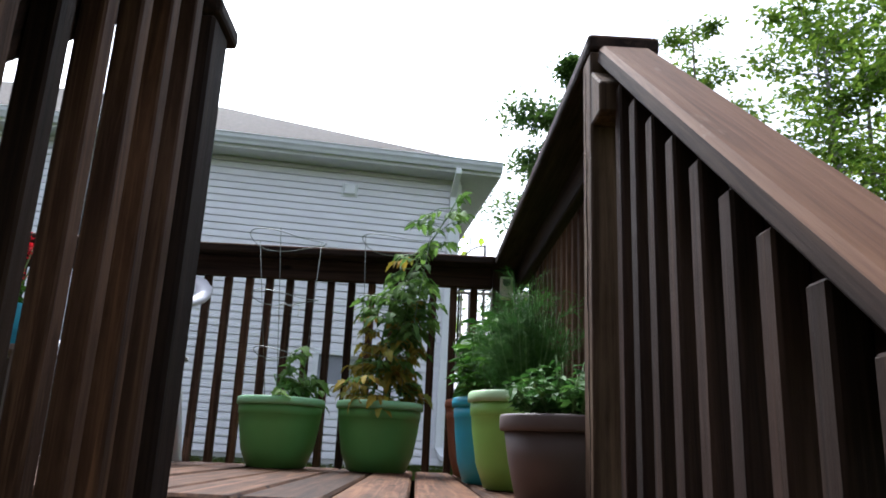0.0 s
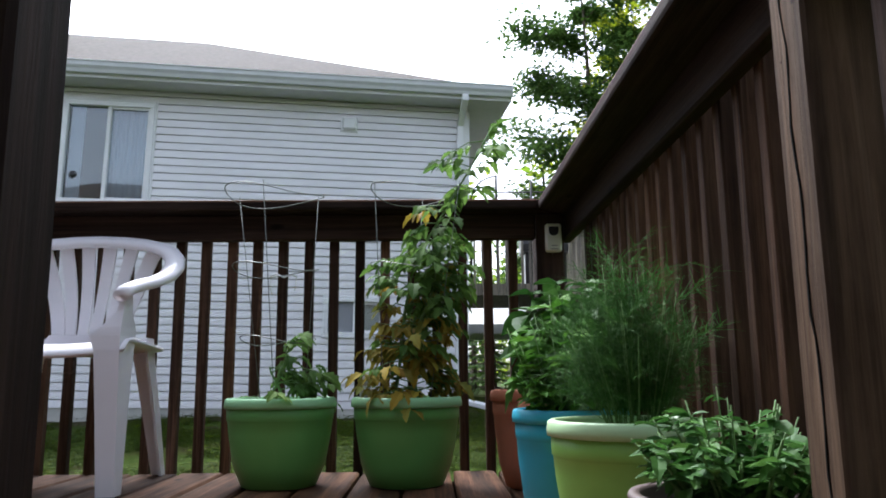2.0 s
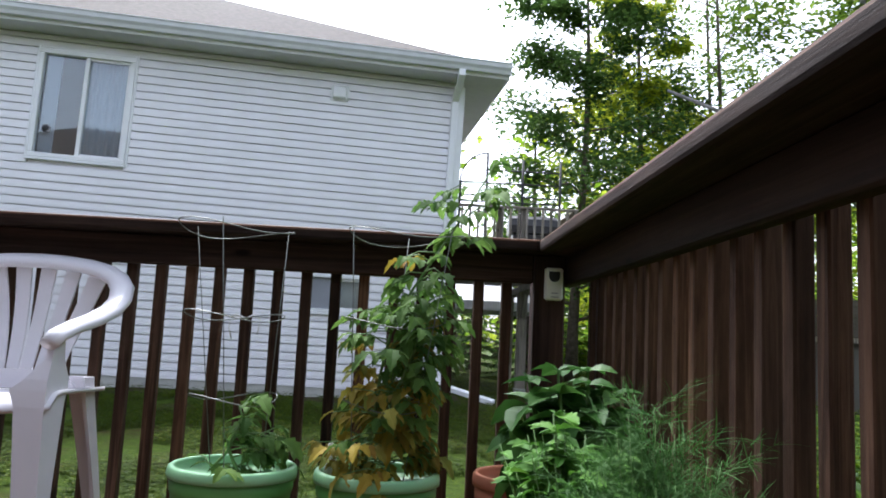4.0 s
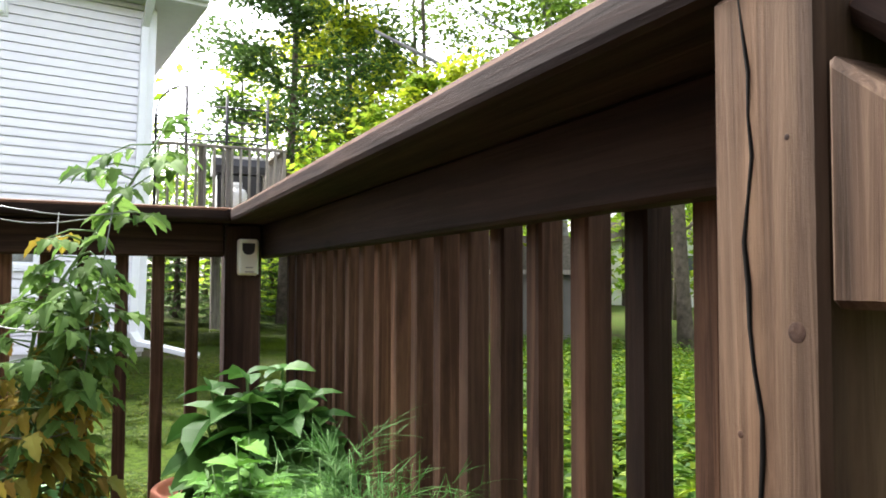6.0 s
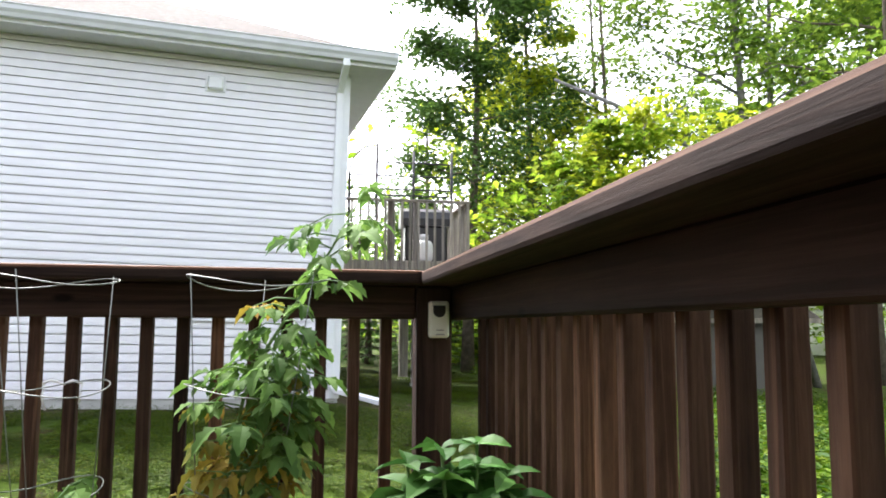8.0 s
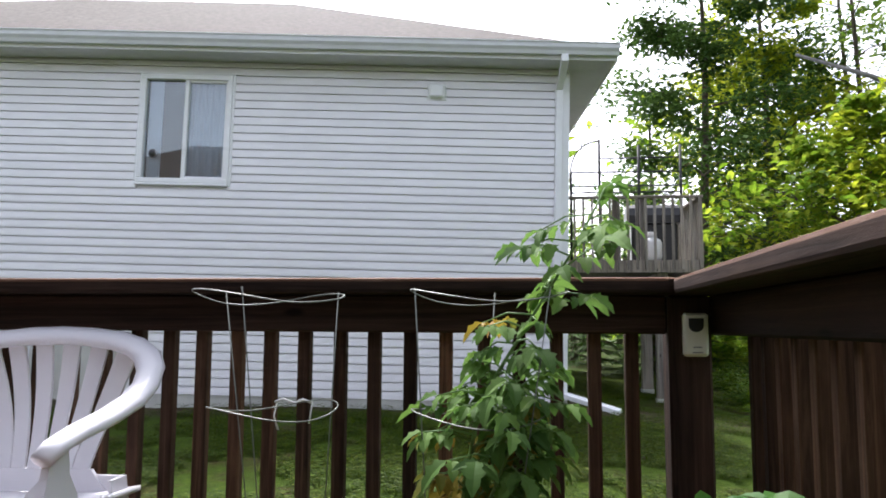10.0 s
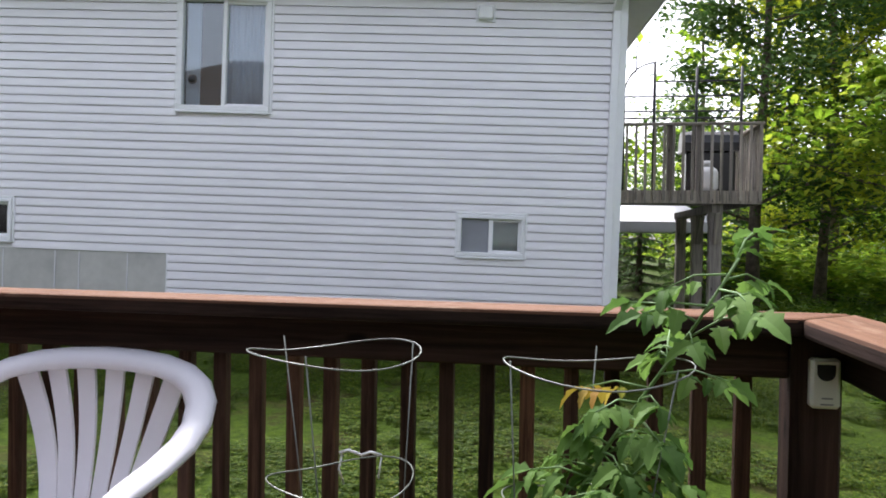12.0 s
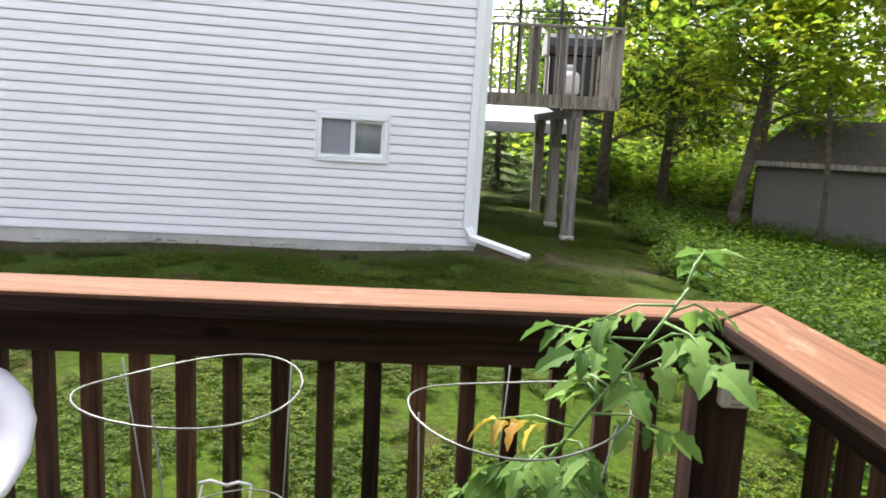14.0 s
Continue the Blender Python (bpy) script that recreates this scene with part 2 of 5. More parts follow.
def ground_material():
    m, nt, bs = mat("lawn_soil", 0.95)
    vec, _ = shifted(nt, (1, 1, 1), False)
    a = node(nt, "ShaderNodeTexNoise", Scale=1.6, Detail=6.0, Roughness=0.65)
    b = node(nt, "ShaderNodeTexNoise", Scale=22.0, Detail=5.0, Roughness=0.7)
    nt.links.new(vec, a.inputs["Vector"])
    nt.links.new(vec, b.inputs["Vector"])
    g = ramp(nt, b.outputs["Fac"], [(0.3, (0.014, 0.027, 0.001)), (0.55, (0.036, 0.064, 0.002)), (0.75, (0.070, 0.096, 0.004))])
    s = ramp(nt, b.outputs["Fac"], [(0.3, (0.020, 0.016, 0.005)), (0.7, (0.055, 0.046, 0.012))])
    f = ramp(nt, a.outputs["Fac"], [(0.50, (0, 0, 0)), (0.66, (1, 1, 1))])
    lawn_col = mix(nt, "MIX", f, g, s)
    # bare strip of earth along the house wall
    sep = nt.nodes.new("ShaderNodeSeparateXYZ")
    nt.links.new(vec, sep.inputs[0])
    line = nt.nodes.new("ShaderNodeMath")
    line.operation = "MULTIPLY_ADD"
    line.inputs[1].default_value = -0.114
    nt.links.new(sep.outputs["X"], line.inputs[0])
    nt.links.new(sep.outputs["Y"], line.inputs[2])
    wob = nt.nodes.new("ShaderNodeMath")
    wob.operation = "MULTIPLY_ADD"
    wob.inputs[1].default_value = 0.9
    nt.links.new(b.outputs["Fac"], wob.inputs[0])
    nt.links.new(line.outputs[0], wob.inputs[2])
    shift = nt.nodes.new("ShaderNodeMapRange")
    shift.inputs[1].default_value = 7.0
    shift.inputs[2].default_value = 7.5
    nt.links.new(wob.outputs[0], shift.inputs[0])
    past = nt.nodes.new("ShaderNodeMapRange")
    past.inputs[1].default_value = 8.6
    past.inputs[2].default_value = 8.9
    past.inputs[3].default_value = 1.0
    past.inputs[4].default_value = 0.0
    nt.links.new(wob.outputs[0], past.inputs[0])
    both = nt.nodes.new("ShaderNodeMath")
    both.operation = "MULTIPLY"
    nt.links.new(shift.outputs[0], both.inputs[0])
    nt.links.new(past.outputs[0], both.inputs[1])
    nt.links.new(mix(nt, "MIX", both.outputs[0], lawn_col, (0.055, 0.045, 0.024)), bs.inputs["Base Color"])
    bump(nt, bs, b.outputs["Fac"], 0.7, 0.03)
    return m


M_GROUND = ground_material()


def glass_material():
    m, nt, bs = mat("window_glass", 0.02)
    gl = nt.nodes.new("ShaderNodeBsdfGlossy")
    gl.inputs["Roughness"].default_value = 0.02
    tr = nt.nodes.new("ShaderNodeBsdfTransparent")
    tr.inputs["Color"].default_value = (0.85, 0.9, 0.92, 1)
    fr = nt.nodes.new("ShaderNodeFresnel")
    fr.inputs["IOR"].default_value = 1.9
    ms = nt.nodes.new("ShaderNodeMixShader")
    nt.links.new(fr.outputs[0], ms.inputs[0])
    nt.links.new(tr.outputs[0], ms.inputs[1])
    nt.links.new(gl.outputs[0], ms.inputs[2])
    nt.links.new(ms.outputs[0], nt.nodes["Material Output"].inputs[0])
    return m


M_GLASS = glass_material()


# ---- builders ----
def mesh_of(name, verts, faces, material, smooth=False):
    me = bpy.data.meshes.new(name)
    me.from_pydata([tuple(map(float, v)) for v in verts], [], [tuple(map(int, f)) for f in faces])
    me.materials.append(material)
    if smooth:
        me.polygons.foreach_set("use_smooth", [True] * len(me.polygons))
    me.update()
    return me


def bm_mesh(name, bm, material, smooth=False):
    me = bpy.data.meshes.new(name)
    bm.normal_update()
    bm.to_mesh(me)
    bm.free()
    me.materials.append(material)
    if smooth:
        me.polygons.foreach_set("use_smooth", [True] * len(me.polygons))
    return me


def child(name, me, parent=None, m=None, label=""):
    ob = new(name, me)
    if parent is not None:
        ob.parent = parent
    if m is not None:
        ob.matrix_basis = m
    if label:
        ob["label"] = label
    return ob


def thing(name, label, category, group="", kind="", at=None):
    ob = new(name)
    ob.empty_display_size = 0.1
    if at is not None:
        ob.matrix_basis = at
    return tagged(ob, label, category, group, kind)


def box_bm(x0, x1, y0, y1, z0, z1, bevel=0.0, bm=None):
    own = bm is None
    bm = bm or bmesh.new()
    made = bmesh.ops.create_cube(bm, size=1.0, matrix=Matrix.LocRotScale(((x0 + x1) / 2, (y0 + y1) / 2, (z0 + z1) / 2), None, (x1 - x0, y1 - y0, z1 - z0)))
    if bevel:
        edges = list({e for v in made["verts"] for e in v.link_edges})
        bmesh.ops.bevel(bm, geom=edges, offset=bevel, segments=1, profile=0.5, affect="EDGES")
    return bm


def box(name, dims, material, parent=None, bevel=0.0, label="", m=None):
    return child(name, bm_mesh(name, box_bm(*dims, bevel), material), parent, m, label)


def length_mesh(name, w, d, length, material, bevel=0.004):
    """A board along local z from 0 to its length, w across local x and d across local y."""
    return bm_mesh(name, box_bm(-w / 2, w / 2, -d / 2, d / 2, 0, length, bevel), material)


def board(name, a, b, w, d, material, parent=None, side=(1, 0, 0), bevel=0.005, label=""):
    """A board from a to b; side: the way its width w points."""
    a, b = Vector(a), Vector(b)
    z = (b - a).normalized()
    x = (Vector(side) - z * Vector(side).dot(z)).normalized()
    y = z.cross(x)
    m = Matrix((x, y, z)).transposed().to_4x4()
    m.translation = a
    return child(name, length_mesh(name, w, d, (b - a).length, material, bevel), parent, m, label)


def tube_data(points, radii, seg=6, base=0):
    """Rings of vertices along a line, with faces between."""
    pts = [Vector(p) for p in points]
    verts, faces = [], []
    for k, p in enumerate(pts):
        t = (pts[min(k + 1, len(pts) - 1)] - pts[max(k - 1, 0)]).normalized()
        u = t.cross(Vector((0.31, 0.17, 0.93)))
        if u.length < 1e-3:
            u = t.cross(Vector((1, 0, 0)))
        u.normalize()
        v = t.cross(u)
        for s in range(seg):
            a = 2 * math.pi * s / seg
            verts.append(p + (u * math.cos(a) + v * math.sin(a)) * radii[k])
    for k in range(len(pts) - 1):
        for s in range(seg):
            s2 = (s + 1) % seg
            faces.append((base + k * seg + s, base + k * seg + s2, base + (k + 1) * seg + s2, base + (k + 1) * seg + s))
    faces.append(tuple(base + s for s in range(seg))[::-1])
    faces.append(tuple(base + (len(pts) - 1) * seg + s for s in range(seg)))
    return verts, faces


def tubes(name, lines, material, parent=None, seg=6, label="", m=None):
    """Several tubes in one mesh: lines of (points, radii)."""
    verts, faces = [], []
    for points, radii in lines:
        if isinstance(radii, (int, float)):
            radii = [radii] * len(points)
        v, f = tube_data(points, radii, seg, len(verts))
        verts += v
        faces += f
    return child(name, mesh_of(name, verts, faces, material, True), parent, m, label)


def lathe(name, profile, material, parent=None, seg=40, label="", m=None, smooth=True):
    """A turned shape: profile of (radius, height) from the foot, outside, over the rim and down inside."""
    verts, faces = [], []
    for r, z in profile:
        for s in range(seg):
            a = 2 * math.pi * s / seg
            verts.append((r * math.cos(a), r * math.sin(a), z))
    for k in range(len(profile) - 1):
        for s in range(seg):
            s2 = (s + 1) % seg
            faces.append((k * seg + s, k * seg + s2, (k + 1) * seg + s2, (k + 1) * seg + s))
    faces.append(tuple(range(seg))[::-1])
    faces.append(tuple((len(profile) - 1) * seg + s for s in range(seg)))
    return child(name, mesh_of(name, verts, faces, material, smooth), parent, m, label)


def leaf_mesh(name, places, material, outline, rng, size=(0.8, 1.2), droop=0.3, up=0.6):
    """Leaves in one mesh. places: (position, length, heading or None). outline: (along, half width) pairs of one leaf, folded at its rib."""
    verts, faces = [], []
    for p, length, heading in places:
        ln = length * rng.uniform(*size)
        if heading is None:
            a = rng.uniform(0, 2 * math.pi)
            d = Vector((math.cos(a), math.sin(a), rng.uniform(-droop, up)))
        else:
            d = Vector(heading) + Vector((rng.uniform(-1, 1), rng.uniform(-1, 1), rng.uniform(-1, 1))) * 0.25
        d.normalize()
        s = d.cross(Vector((rng.uniform(-0.5, 0.5), rng.uniform(-0.5, 0.5), 1)))
        s.normalize()
        n = s.cross(d)
        b = len(verts)
        k_max = len(outline)
        for u, w in outline:
            c = p + d * (u * ln) - n * (droop * u * u * ln * 0.6)
            lift = n * (w * ln * 0.35)
            verts += [c - s * (w * ln) + lift, c, c + s * (w * ln) + lift]
        for k in range(k_max - 1):
            i = b + 3 * k
            faces += [(i, i + 1, i + 4, i + 3), (i + 1, i + 2, i + 5, i + 4)]
    return mesh_of(name, verts, faces, material)


OVAL = ((0, 0.02), (0.3, 0.24), (0.65, 0.22), (1, 0.01))
CARD = ((0, 0.12), (0.55, 0.34), (1, 0.05))
LOBED = ((0, 0.03), (0.18, 0.27), (0.30, 0.19), (0.48, 0.33), (0.60, 0.19), (0.78, 0.19), (1, 0.01))
BLADE = ((0, 0.05), (0.6, 0.04), (1, 0.003))


def ground_z(x, y):
    def ease(v):
        v = min(1.0, max(0.0, v))
        return v * v * (3 - 2 * v)
    z = -0.17 - 0.085 * min(8.0, max(0.0, x)) * (1 - 0.5 * ease((y - 9) / 8))
    z -= 0.30 * ease((7.0 - y) / 7.0) + 0.72 * ease((-0.6 - y) / 2.2)
    z += 0.09 * min(6.0, max(0.0, -x - 5.2)) * ease((y - 3) / 4)
    z += 0.02 * math.sin(x * 1.7 + y) + 0.015 * math.sin(y * 2.3 - x * 0.6)
    return z


# ---- ground ----
def make_ground():
    xs = sorted({-400, -150, -60, -30, *[i * 0.6 for i in range(-30, 45)], 40, 60, 150, 400})
    ys = sorted({-400, -150, -60, -25, -12, *[i * 0.6 for i in range(-12, 50)], 40, 60, 150, 400})
    verts = [(x, y, ground_z(x, y)) for y in ys for x in xs]
    w = len(xs)
    faces = [(j * w + i, j * w + i + 1, (j + 1) * w + i + 1, (j + 1) * w + i) for j in range(len(ys) - 1) for i in range(w - 1)]
    tagged(new("ground", mesh_of("ground", verts, faces, M_GROUND, True)), "grassy yard with bare brown patches, sloping down", "ground", kind="structure")


make_ground()

# ---- deck: floor, stairs, railings ----
H = 0.914
CAP_T = 0.038
deck = thing("deck_floor", "reddish brown stained wooden deck with worn boards", "deck", kind="structure")
x = 0.14
x_edges = []
while x > -3.6:
    x_edges.append(x)
    x -= 0.1505
rng = random.Random(4)
plank = length_mesh("plank", 0.139, 0.034, 1.875, M_BOARD, 0.006)
for x in x_edges:
    m = pose(x - 0.07, 0.075 + rng.uniform(-0.004, 0.004), -0.017 + rng.uniform(-0.002, 0.001), 90, 0, 0)
    child("plank", plank, deck, m)
box("rim_joist", (-3.6, 0.14, 0.078, 0.082, -0.25, -0.036), M_RAIL, deck)
box("stair_joist", (-3.6, 0.14, -1.80, -1.765, -0.25, -0.036), M_RAIL, deck)
box("side_joist", (0.10, 0.138, -1.763, 0.076, -0.25, -0.036), M_RAIL, deck)
for x, y in ((0.05, -0.3), (0.05, -1.7), (-1.5, -0.3), (-1.5, -1.7), (-3.3, -0.3), (-3.3, -1.7)):
    box("footing_post", (x - 0.07, x + 0.03, y - 0.05, y + 0.05, ground_z(x, y) - 0.1, -0.036), M_RAIL, deck)

RISE, RUN, TOP_Y = 0.19, 0.235, -1.803
stairs = thing("deck_stairs", "brown stained wooden stairs up to the deck", "stairs", kind="structure")
for k in range(1, 8):
    for j in range(2):
        y1 = TOP_Y - RUN * (k - 1) - 0.118 * j - 0.003
        board("tread", (-0.80, y1 - 0.057, -RISE * k - 0.018), (0.02, y1 - 0.057, -RISE * k - 0.018), 0.113, 0.034, M_BOARD, stairs, side=(0, 1, 0))
for xs in (-0.79, 0.0):
    board("stringer", (xs, TOP_Y, -0.22), (xs, TOP_Y - RUN * 7.0, -0.22 - RISE * 7.0), 0.235, 0.036, M_RAIL, stairs, side=(0, 0.63, 0.78))


def prism(name, poly, z0, z1, material, parent, along, bevel=0.009):
    """A flat piece with the outline poly, its grain running along the given way."""
    bm = bmesh.new()
    lo = [bm.verts.new((px, py, z0)) for px, py in poly]
    hi = [bm.verts.new((px, py, z1)) for px, py in poly]
    bm.faces.new(lo[::-1])
    bm.faces.new(hi)
    for q in range(len(poly)):
        r = (q + 1) % len(poly)
        bm.faces.new((lo[q], lo[r], hi[r], hi[q]))
    bmesh.ops.bevel(bm, geom=list(bm.edges), offset=bevel, segments=2, profile=0.5, affect="EDGES")
    bmesh.ops.recalc_face_normals(bm, faces=list(bm.faces))
    z = Vector(along).normalized()
    m = Matrix((z.cross(Vector((0, 0, 1))), Vector((0, 0, 1)), z)).transposed().to_4x4()
    if m.determinant() < 0:
        m = Matrix((-z.cross(Vector((0, 0, 1))), Vector((0, 0, 1)), z)).transposed().to_4x4()
    bmesh.ops.transform(bm, matrix=m.inverted(), verts=bm.verts)
    return child(name, bm_mesh(name, bm, material), parent, m)


# right stair balusters use the darker rail wood to stand for their shade
stair_baluster_mesh = length_mesh("baluster", 0.038, 0.038, 1.04, M_RAIL, 0.004)
baluster_mesh = length_mesh("baluster", 0.032, 0.032, 1.04, M_BAL, 0.003)

# front railing, along x at y = 0 (inner edge of its cap)
front = thing("front_railing", "dark brown wooden deck railing with worn orange-brown cap", "railing", "deck railings", kind="structure")
prism("cap", ((-3.6, 0.0), (-0.0015, 0.0), (0.1445, 0.146), (-3.6, 0.146)), H - CAP_T, H, M_CAP, front, (1, 0, 0))
board("header", (-3.6, 0.088, H - CAP_T - 0.0465), (-0.003, 0.088, H - CAP_T - 0.0465), 0.036, 0.092, M_RAIL, front, side=(0, 1, 0))
k = 0
while -0.079 - 0.0905 * k > -3.50:
    child("baluster", baluster_mesh, front, pose(-0.079 - 0.0905 * k + rng.uniform(-0.003, 0.003), 0.123, -0.20, 0, 0, 180 * (k % 2)))
    k += 1
board("corner_post", (0.048, 0.108, -0.25), (0.048, 0.108, H - CAP_T - 0.002), 0.098, 0.09, M_RAIL, front, bevel=0.006)
board("end_post", (-3.56, 0.096, -0.25), (-3.56, 0.096, H - CAP_T), 0.088, 0.088, M_RAIL, front, bevel=0.006)

# right railing, along y at x = 0
right = thing("side_railing", "dark brown wooden deck railing with cracked end post", "railing", "deck railings", kind="structure")
prism("cap", ((0.0, -1.812), (0.146, -1.812), (0.146, 0.1445), (0.0, -0.0015)), H - CAP_T - 0.001, H - 0.001, M_CAP, right, (0, 1, 0))
board("header", (0.119, -1.81, H - CAP_T - 0.0475), (0.119, 0.150, H - CAP_T - 0.0475), 0.036, 0.092, M_RAIL, right, side=(1, 0, 0))
for k in range(19):
    child("baluster", baluster_mesh, right, pose(0.154, -1.682 + 0.0885 * k, -0.20, 0, 0, 90 * (k % 4) + rng.uniform(-2, 2)))
board("stair_post", (0.050, -1.7745, -0.30), (0.050, -1.7745, H - CAP_T - 0.002), 0.090, 0.070, M_POST, right, bevel=0.004)
crng = random.Random(9)
# crack as a thin strand, the shade inside it given by near-black colour
crack = [(0.0055, -1.762 - 0.03 * (0.87 - z) + 0.003 * math.sin(z * 37) + crng.uniform(-0.0016, 0.0016), z) for z in [0.872 - 0.022 * i for i in range(40)]]
tubes("crack", [(crack, [0.0008 + 0.0012 * math.sin(math.pi * i / 39) + crng.uniform(0, 0.0008) for i in range(40)])], M_CRACK, right, 5, "long dark drying crack")
for yk, zk, rk in ((-1.758, 0.64, 0.0022), (-1.790, 0.79, 0.0018), (-1.794, 0.695, 0.006)):
    lathe("knot", [(rk, 0.0), (rk * 0.8, 0.0003), (rk * 0.3, 0.0004)], M_RAIL, right, 14, m=pose(0.0052, yk, zk, 0, -90, 0))


def stair_rail(name, x_in, sgn, z0, y0, label, pitch, bar, cap_w=0.146, cap_c=0.038):
    """Sloping rail beside the stairs, its balusters on the inner side. x_in: inner face of the balusters; sgn: the side on which the rail lies."""
    r = thing(name, label, "railing", "stair railings", kind="structure")
    slope = RISE / RUN
    y1 = -3.55
    z1 = z0 + (y1 - y0) * slope
    cx = x_in + sgn * cap_c
    n = Vector((0, -slope, 1)).normalized() * 0.019
    board("cap", (cx, y0, z0 - n.z), (cx, y1, z1 - n.z), cap_w, CAP_T, M_CAP, r, side=(1, 0, 0), bevel=0.008)
    board("header", (x_in + sgn * 0.053, y0 - 0.01, z0 - 0.105), (x_in + sgn * 0.053, y1, z1 - 0.105), 0.036, 0.092, M_RAIL, r, side=(1, 0, 0))
    k = 0
    while y0 - 0.075 - pitch * k > y1:
        yb = y0 - 0.075 - pitch * k
        child("baluster", bar, r, pose(x_in + sgn * 0.016, yb, z0 + (yb - y0) * slope - 0.062 - 1.04, 0, 0, 90 * (k % 4)))
        k += 1
    board("foot_post", (x_in + sgn * 0.08, y1 - 0.04, ground_z(x_in, y1) - 0.1), (x_in + sgn * 0.08, y1 - 0.04, z1 - 0.06), 0.09, 0.09, M_RAIL, r, bevel=0.006)
    return r


stair_rail("stair_railing", 0.038, 1, 0.877, -1.816, "sloping dark brown wooden stair railing with worn cap", 0.09, stair_baluster_mesh, 0.104, 0.032)
left_rail = stair_rail("stair_railing", -0.688, -1, 0.98, -1.99, "sloping dark brown wooden stair railing with worn cap", 0.095, baluster_mesh)
board("top_post", (-0.733, -1.94, -0.30), (-0.733, -1.94, 0.801), 0.09, 0.09, M_RAIL, left_rail, bevel=0.006)
prism("post_cap", ((-0.80, -1.986), (-0.680, -1.986), (-0.680, -1.855), (-0.80, -1.855)), 0.802, 0.839, M_CAP, left_rail, (0, 1, 0))
bm = bmesh.new()
ends = [[bm.verts.new((px, py, pz)) for py, pz in ((-1.812, 0.707), (-1.812, 0.826), (-1.885, 0.767), (-1.885, 0.707))] for px in (0.004, 0.052)]
bm.faces.new(ends[0])
bm.faces.new(ends[1][::-1])
for q in range(4):
    bm.faces.new((ends[0][q], ends[1][q], ends[1][(q + 1) % 4], ends[0][(q + 1) % 4]))
bmesh.ops.recalc_face_normals(bm, faces=list(bm.faces))
bmesh.ops.bevel(bm, geom=list(bm.edges), offset=0.004, segments=1, profile=0.5, affect="EDGES")
child("rail_block", bm_mesh("rail_block", bm, M_POST), right)

# ---- neighbour's house ----
HY, HX, WALL_TOP, BASE = 7.43, 0.10, 3.93, -0.115
house = thing("neighbour_house", "two-storey house in pale grey vinyl siding with hip roof", "house")
house.matrix_basis = pose(HX, HY, 0) @ pose(0, 0, 0, 0, 0, 6.5) @ pose(0, 0, 0, 0, 1.1, 0) @ pose(-HX, -HY, 0)
COURSE = 0.1035
H_LEFT, H_BACK = -13.0, 16.4
openings = [(-5.20, -4.07, 2.435, 3.80), (-1.775, -0.99, 0.815, 1.30), (-7.98, -7.195, 0.80, 1.30)]


def siding(x0, x1, z0, z1, holes):
    """Lapped courses, each a board of its own with a dark slot under the next one, cut round the openings."""
    z = z0
    while z < z1 - 0.01:
        zt = min(z + COURSE, z1)
        spans = [(x0, x1)]
        for a, b, c, d in holes:
            if c < zt - 0.005 and d > z + 0.005:
                spans = [s for lo, hi in spans for s in ((lo, min(hi, a)), (max(lo, b), hi)) if s[1] - s[0] > 0.01]
        for lo, hi in spans:
            verts = []
            for xx in (lo, hi):
                verts += [(xx, HY + 0.022, z + 0.006), (xx, HY - 0.024, z), (xx, HY - 0.023, z + 0.03), (xx, HY - 0.016, zt - 0.0125), (xx, HY + 0.022, zt - 0.0105)]
            faces = [(q, 5 + q, 6 + q, 1 + q) for q in range(4)] + [(4, 9, 5, 0), (0, 1, 2, 3, 4), (9, 8, 7, 6, 5)]
            child("siding_board", mesh_of("siding_board", verts, faces, M_SIDING), house)
        z += COURSE


STEP_X, STEP_Z = -5.25, 0.708
siding(STEP_X, HX - 0.10, BASE, STEP_Z, openings)
siding(H_LEFT, HX - 0.10, STEP_Z, WALL_TOP, openings)
# walls with thickness behind the siding, in pieces round the openings
def wall_piece(x0, x1, z0, z1, m=None):
    box("wall", (x0, x1, HY + 0.024, HY + 0.20, z0, z1), m or M_SIDING, house)


xs_cut = [H_LEFT, -7.98, -7.195, -5.20, -4.07, -1.775, -0.99, HX]
zs = {(-7.98, -7.195): (0.80, 1.30), (-5.20, -4.07): (2.435, 3.80), (-1.775, -0.99): (0.815, 1.30)}
for a, b in zip(xs_cut[:-1], xs_cut[1:]):
    if (a, b) in zs:
        lo, hi = zs[(a, b)]
        wall_piece(a, b, -0.6, lo)
        wall_piece(a, b, hi, WALL_TOP + 0.1)
    else:
        wall_piece(a, b, -0.6, WALL_TOP + 0.1)
box("wall", (HX - 0.2, HX, HY + 0.203, H_BACK, -0.6, WALL_TOP + 0.1), M_SIDING, house)
box("wall", (H_LEFT, H_LEFT + 0.2, HY + 0.203, H_BACK, -0.6, WALL_TOP + 0.1), M_SIDING, house)
box("wall", (H_LEFT, HX, H_BACK + 0.003, H_BACK + 0.2, -0.6, WALL_TOP + 0.1), M_SIDING, house)
box("foundation", (H_LEFT, STEP_X - 0.002, HY - 0.012, HY, -0.5, STEP_Z - 0.003), M_CONCRETE, house)
box("foundation", (STEP_X, HX - 0.01, HY - 0.008, HY, -0.5, BASE + 0.003), M_CONCRETE, house)
for xx in (-5.75, -6.35, -6.65, -7.3):
    box("form_line", (xx - 0.008, xx + 0.008, HY - 0.017, HY - 0.013, 0.0, STEP_Z - 0.02), M_GUTTER, house)
box("corner_board", (HX - 0.10, HX + 0.012, HY - 0.034, HY - 0.001, BASE, WALL_TOP), M_TRIM, house, 0.003)
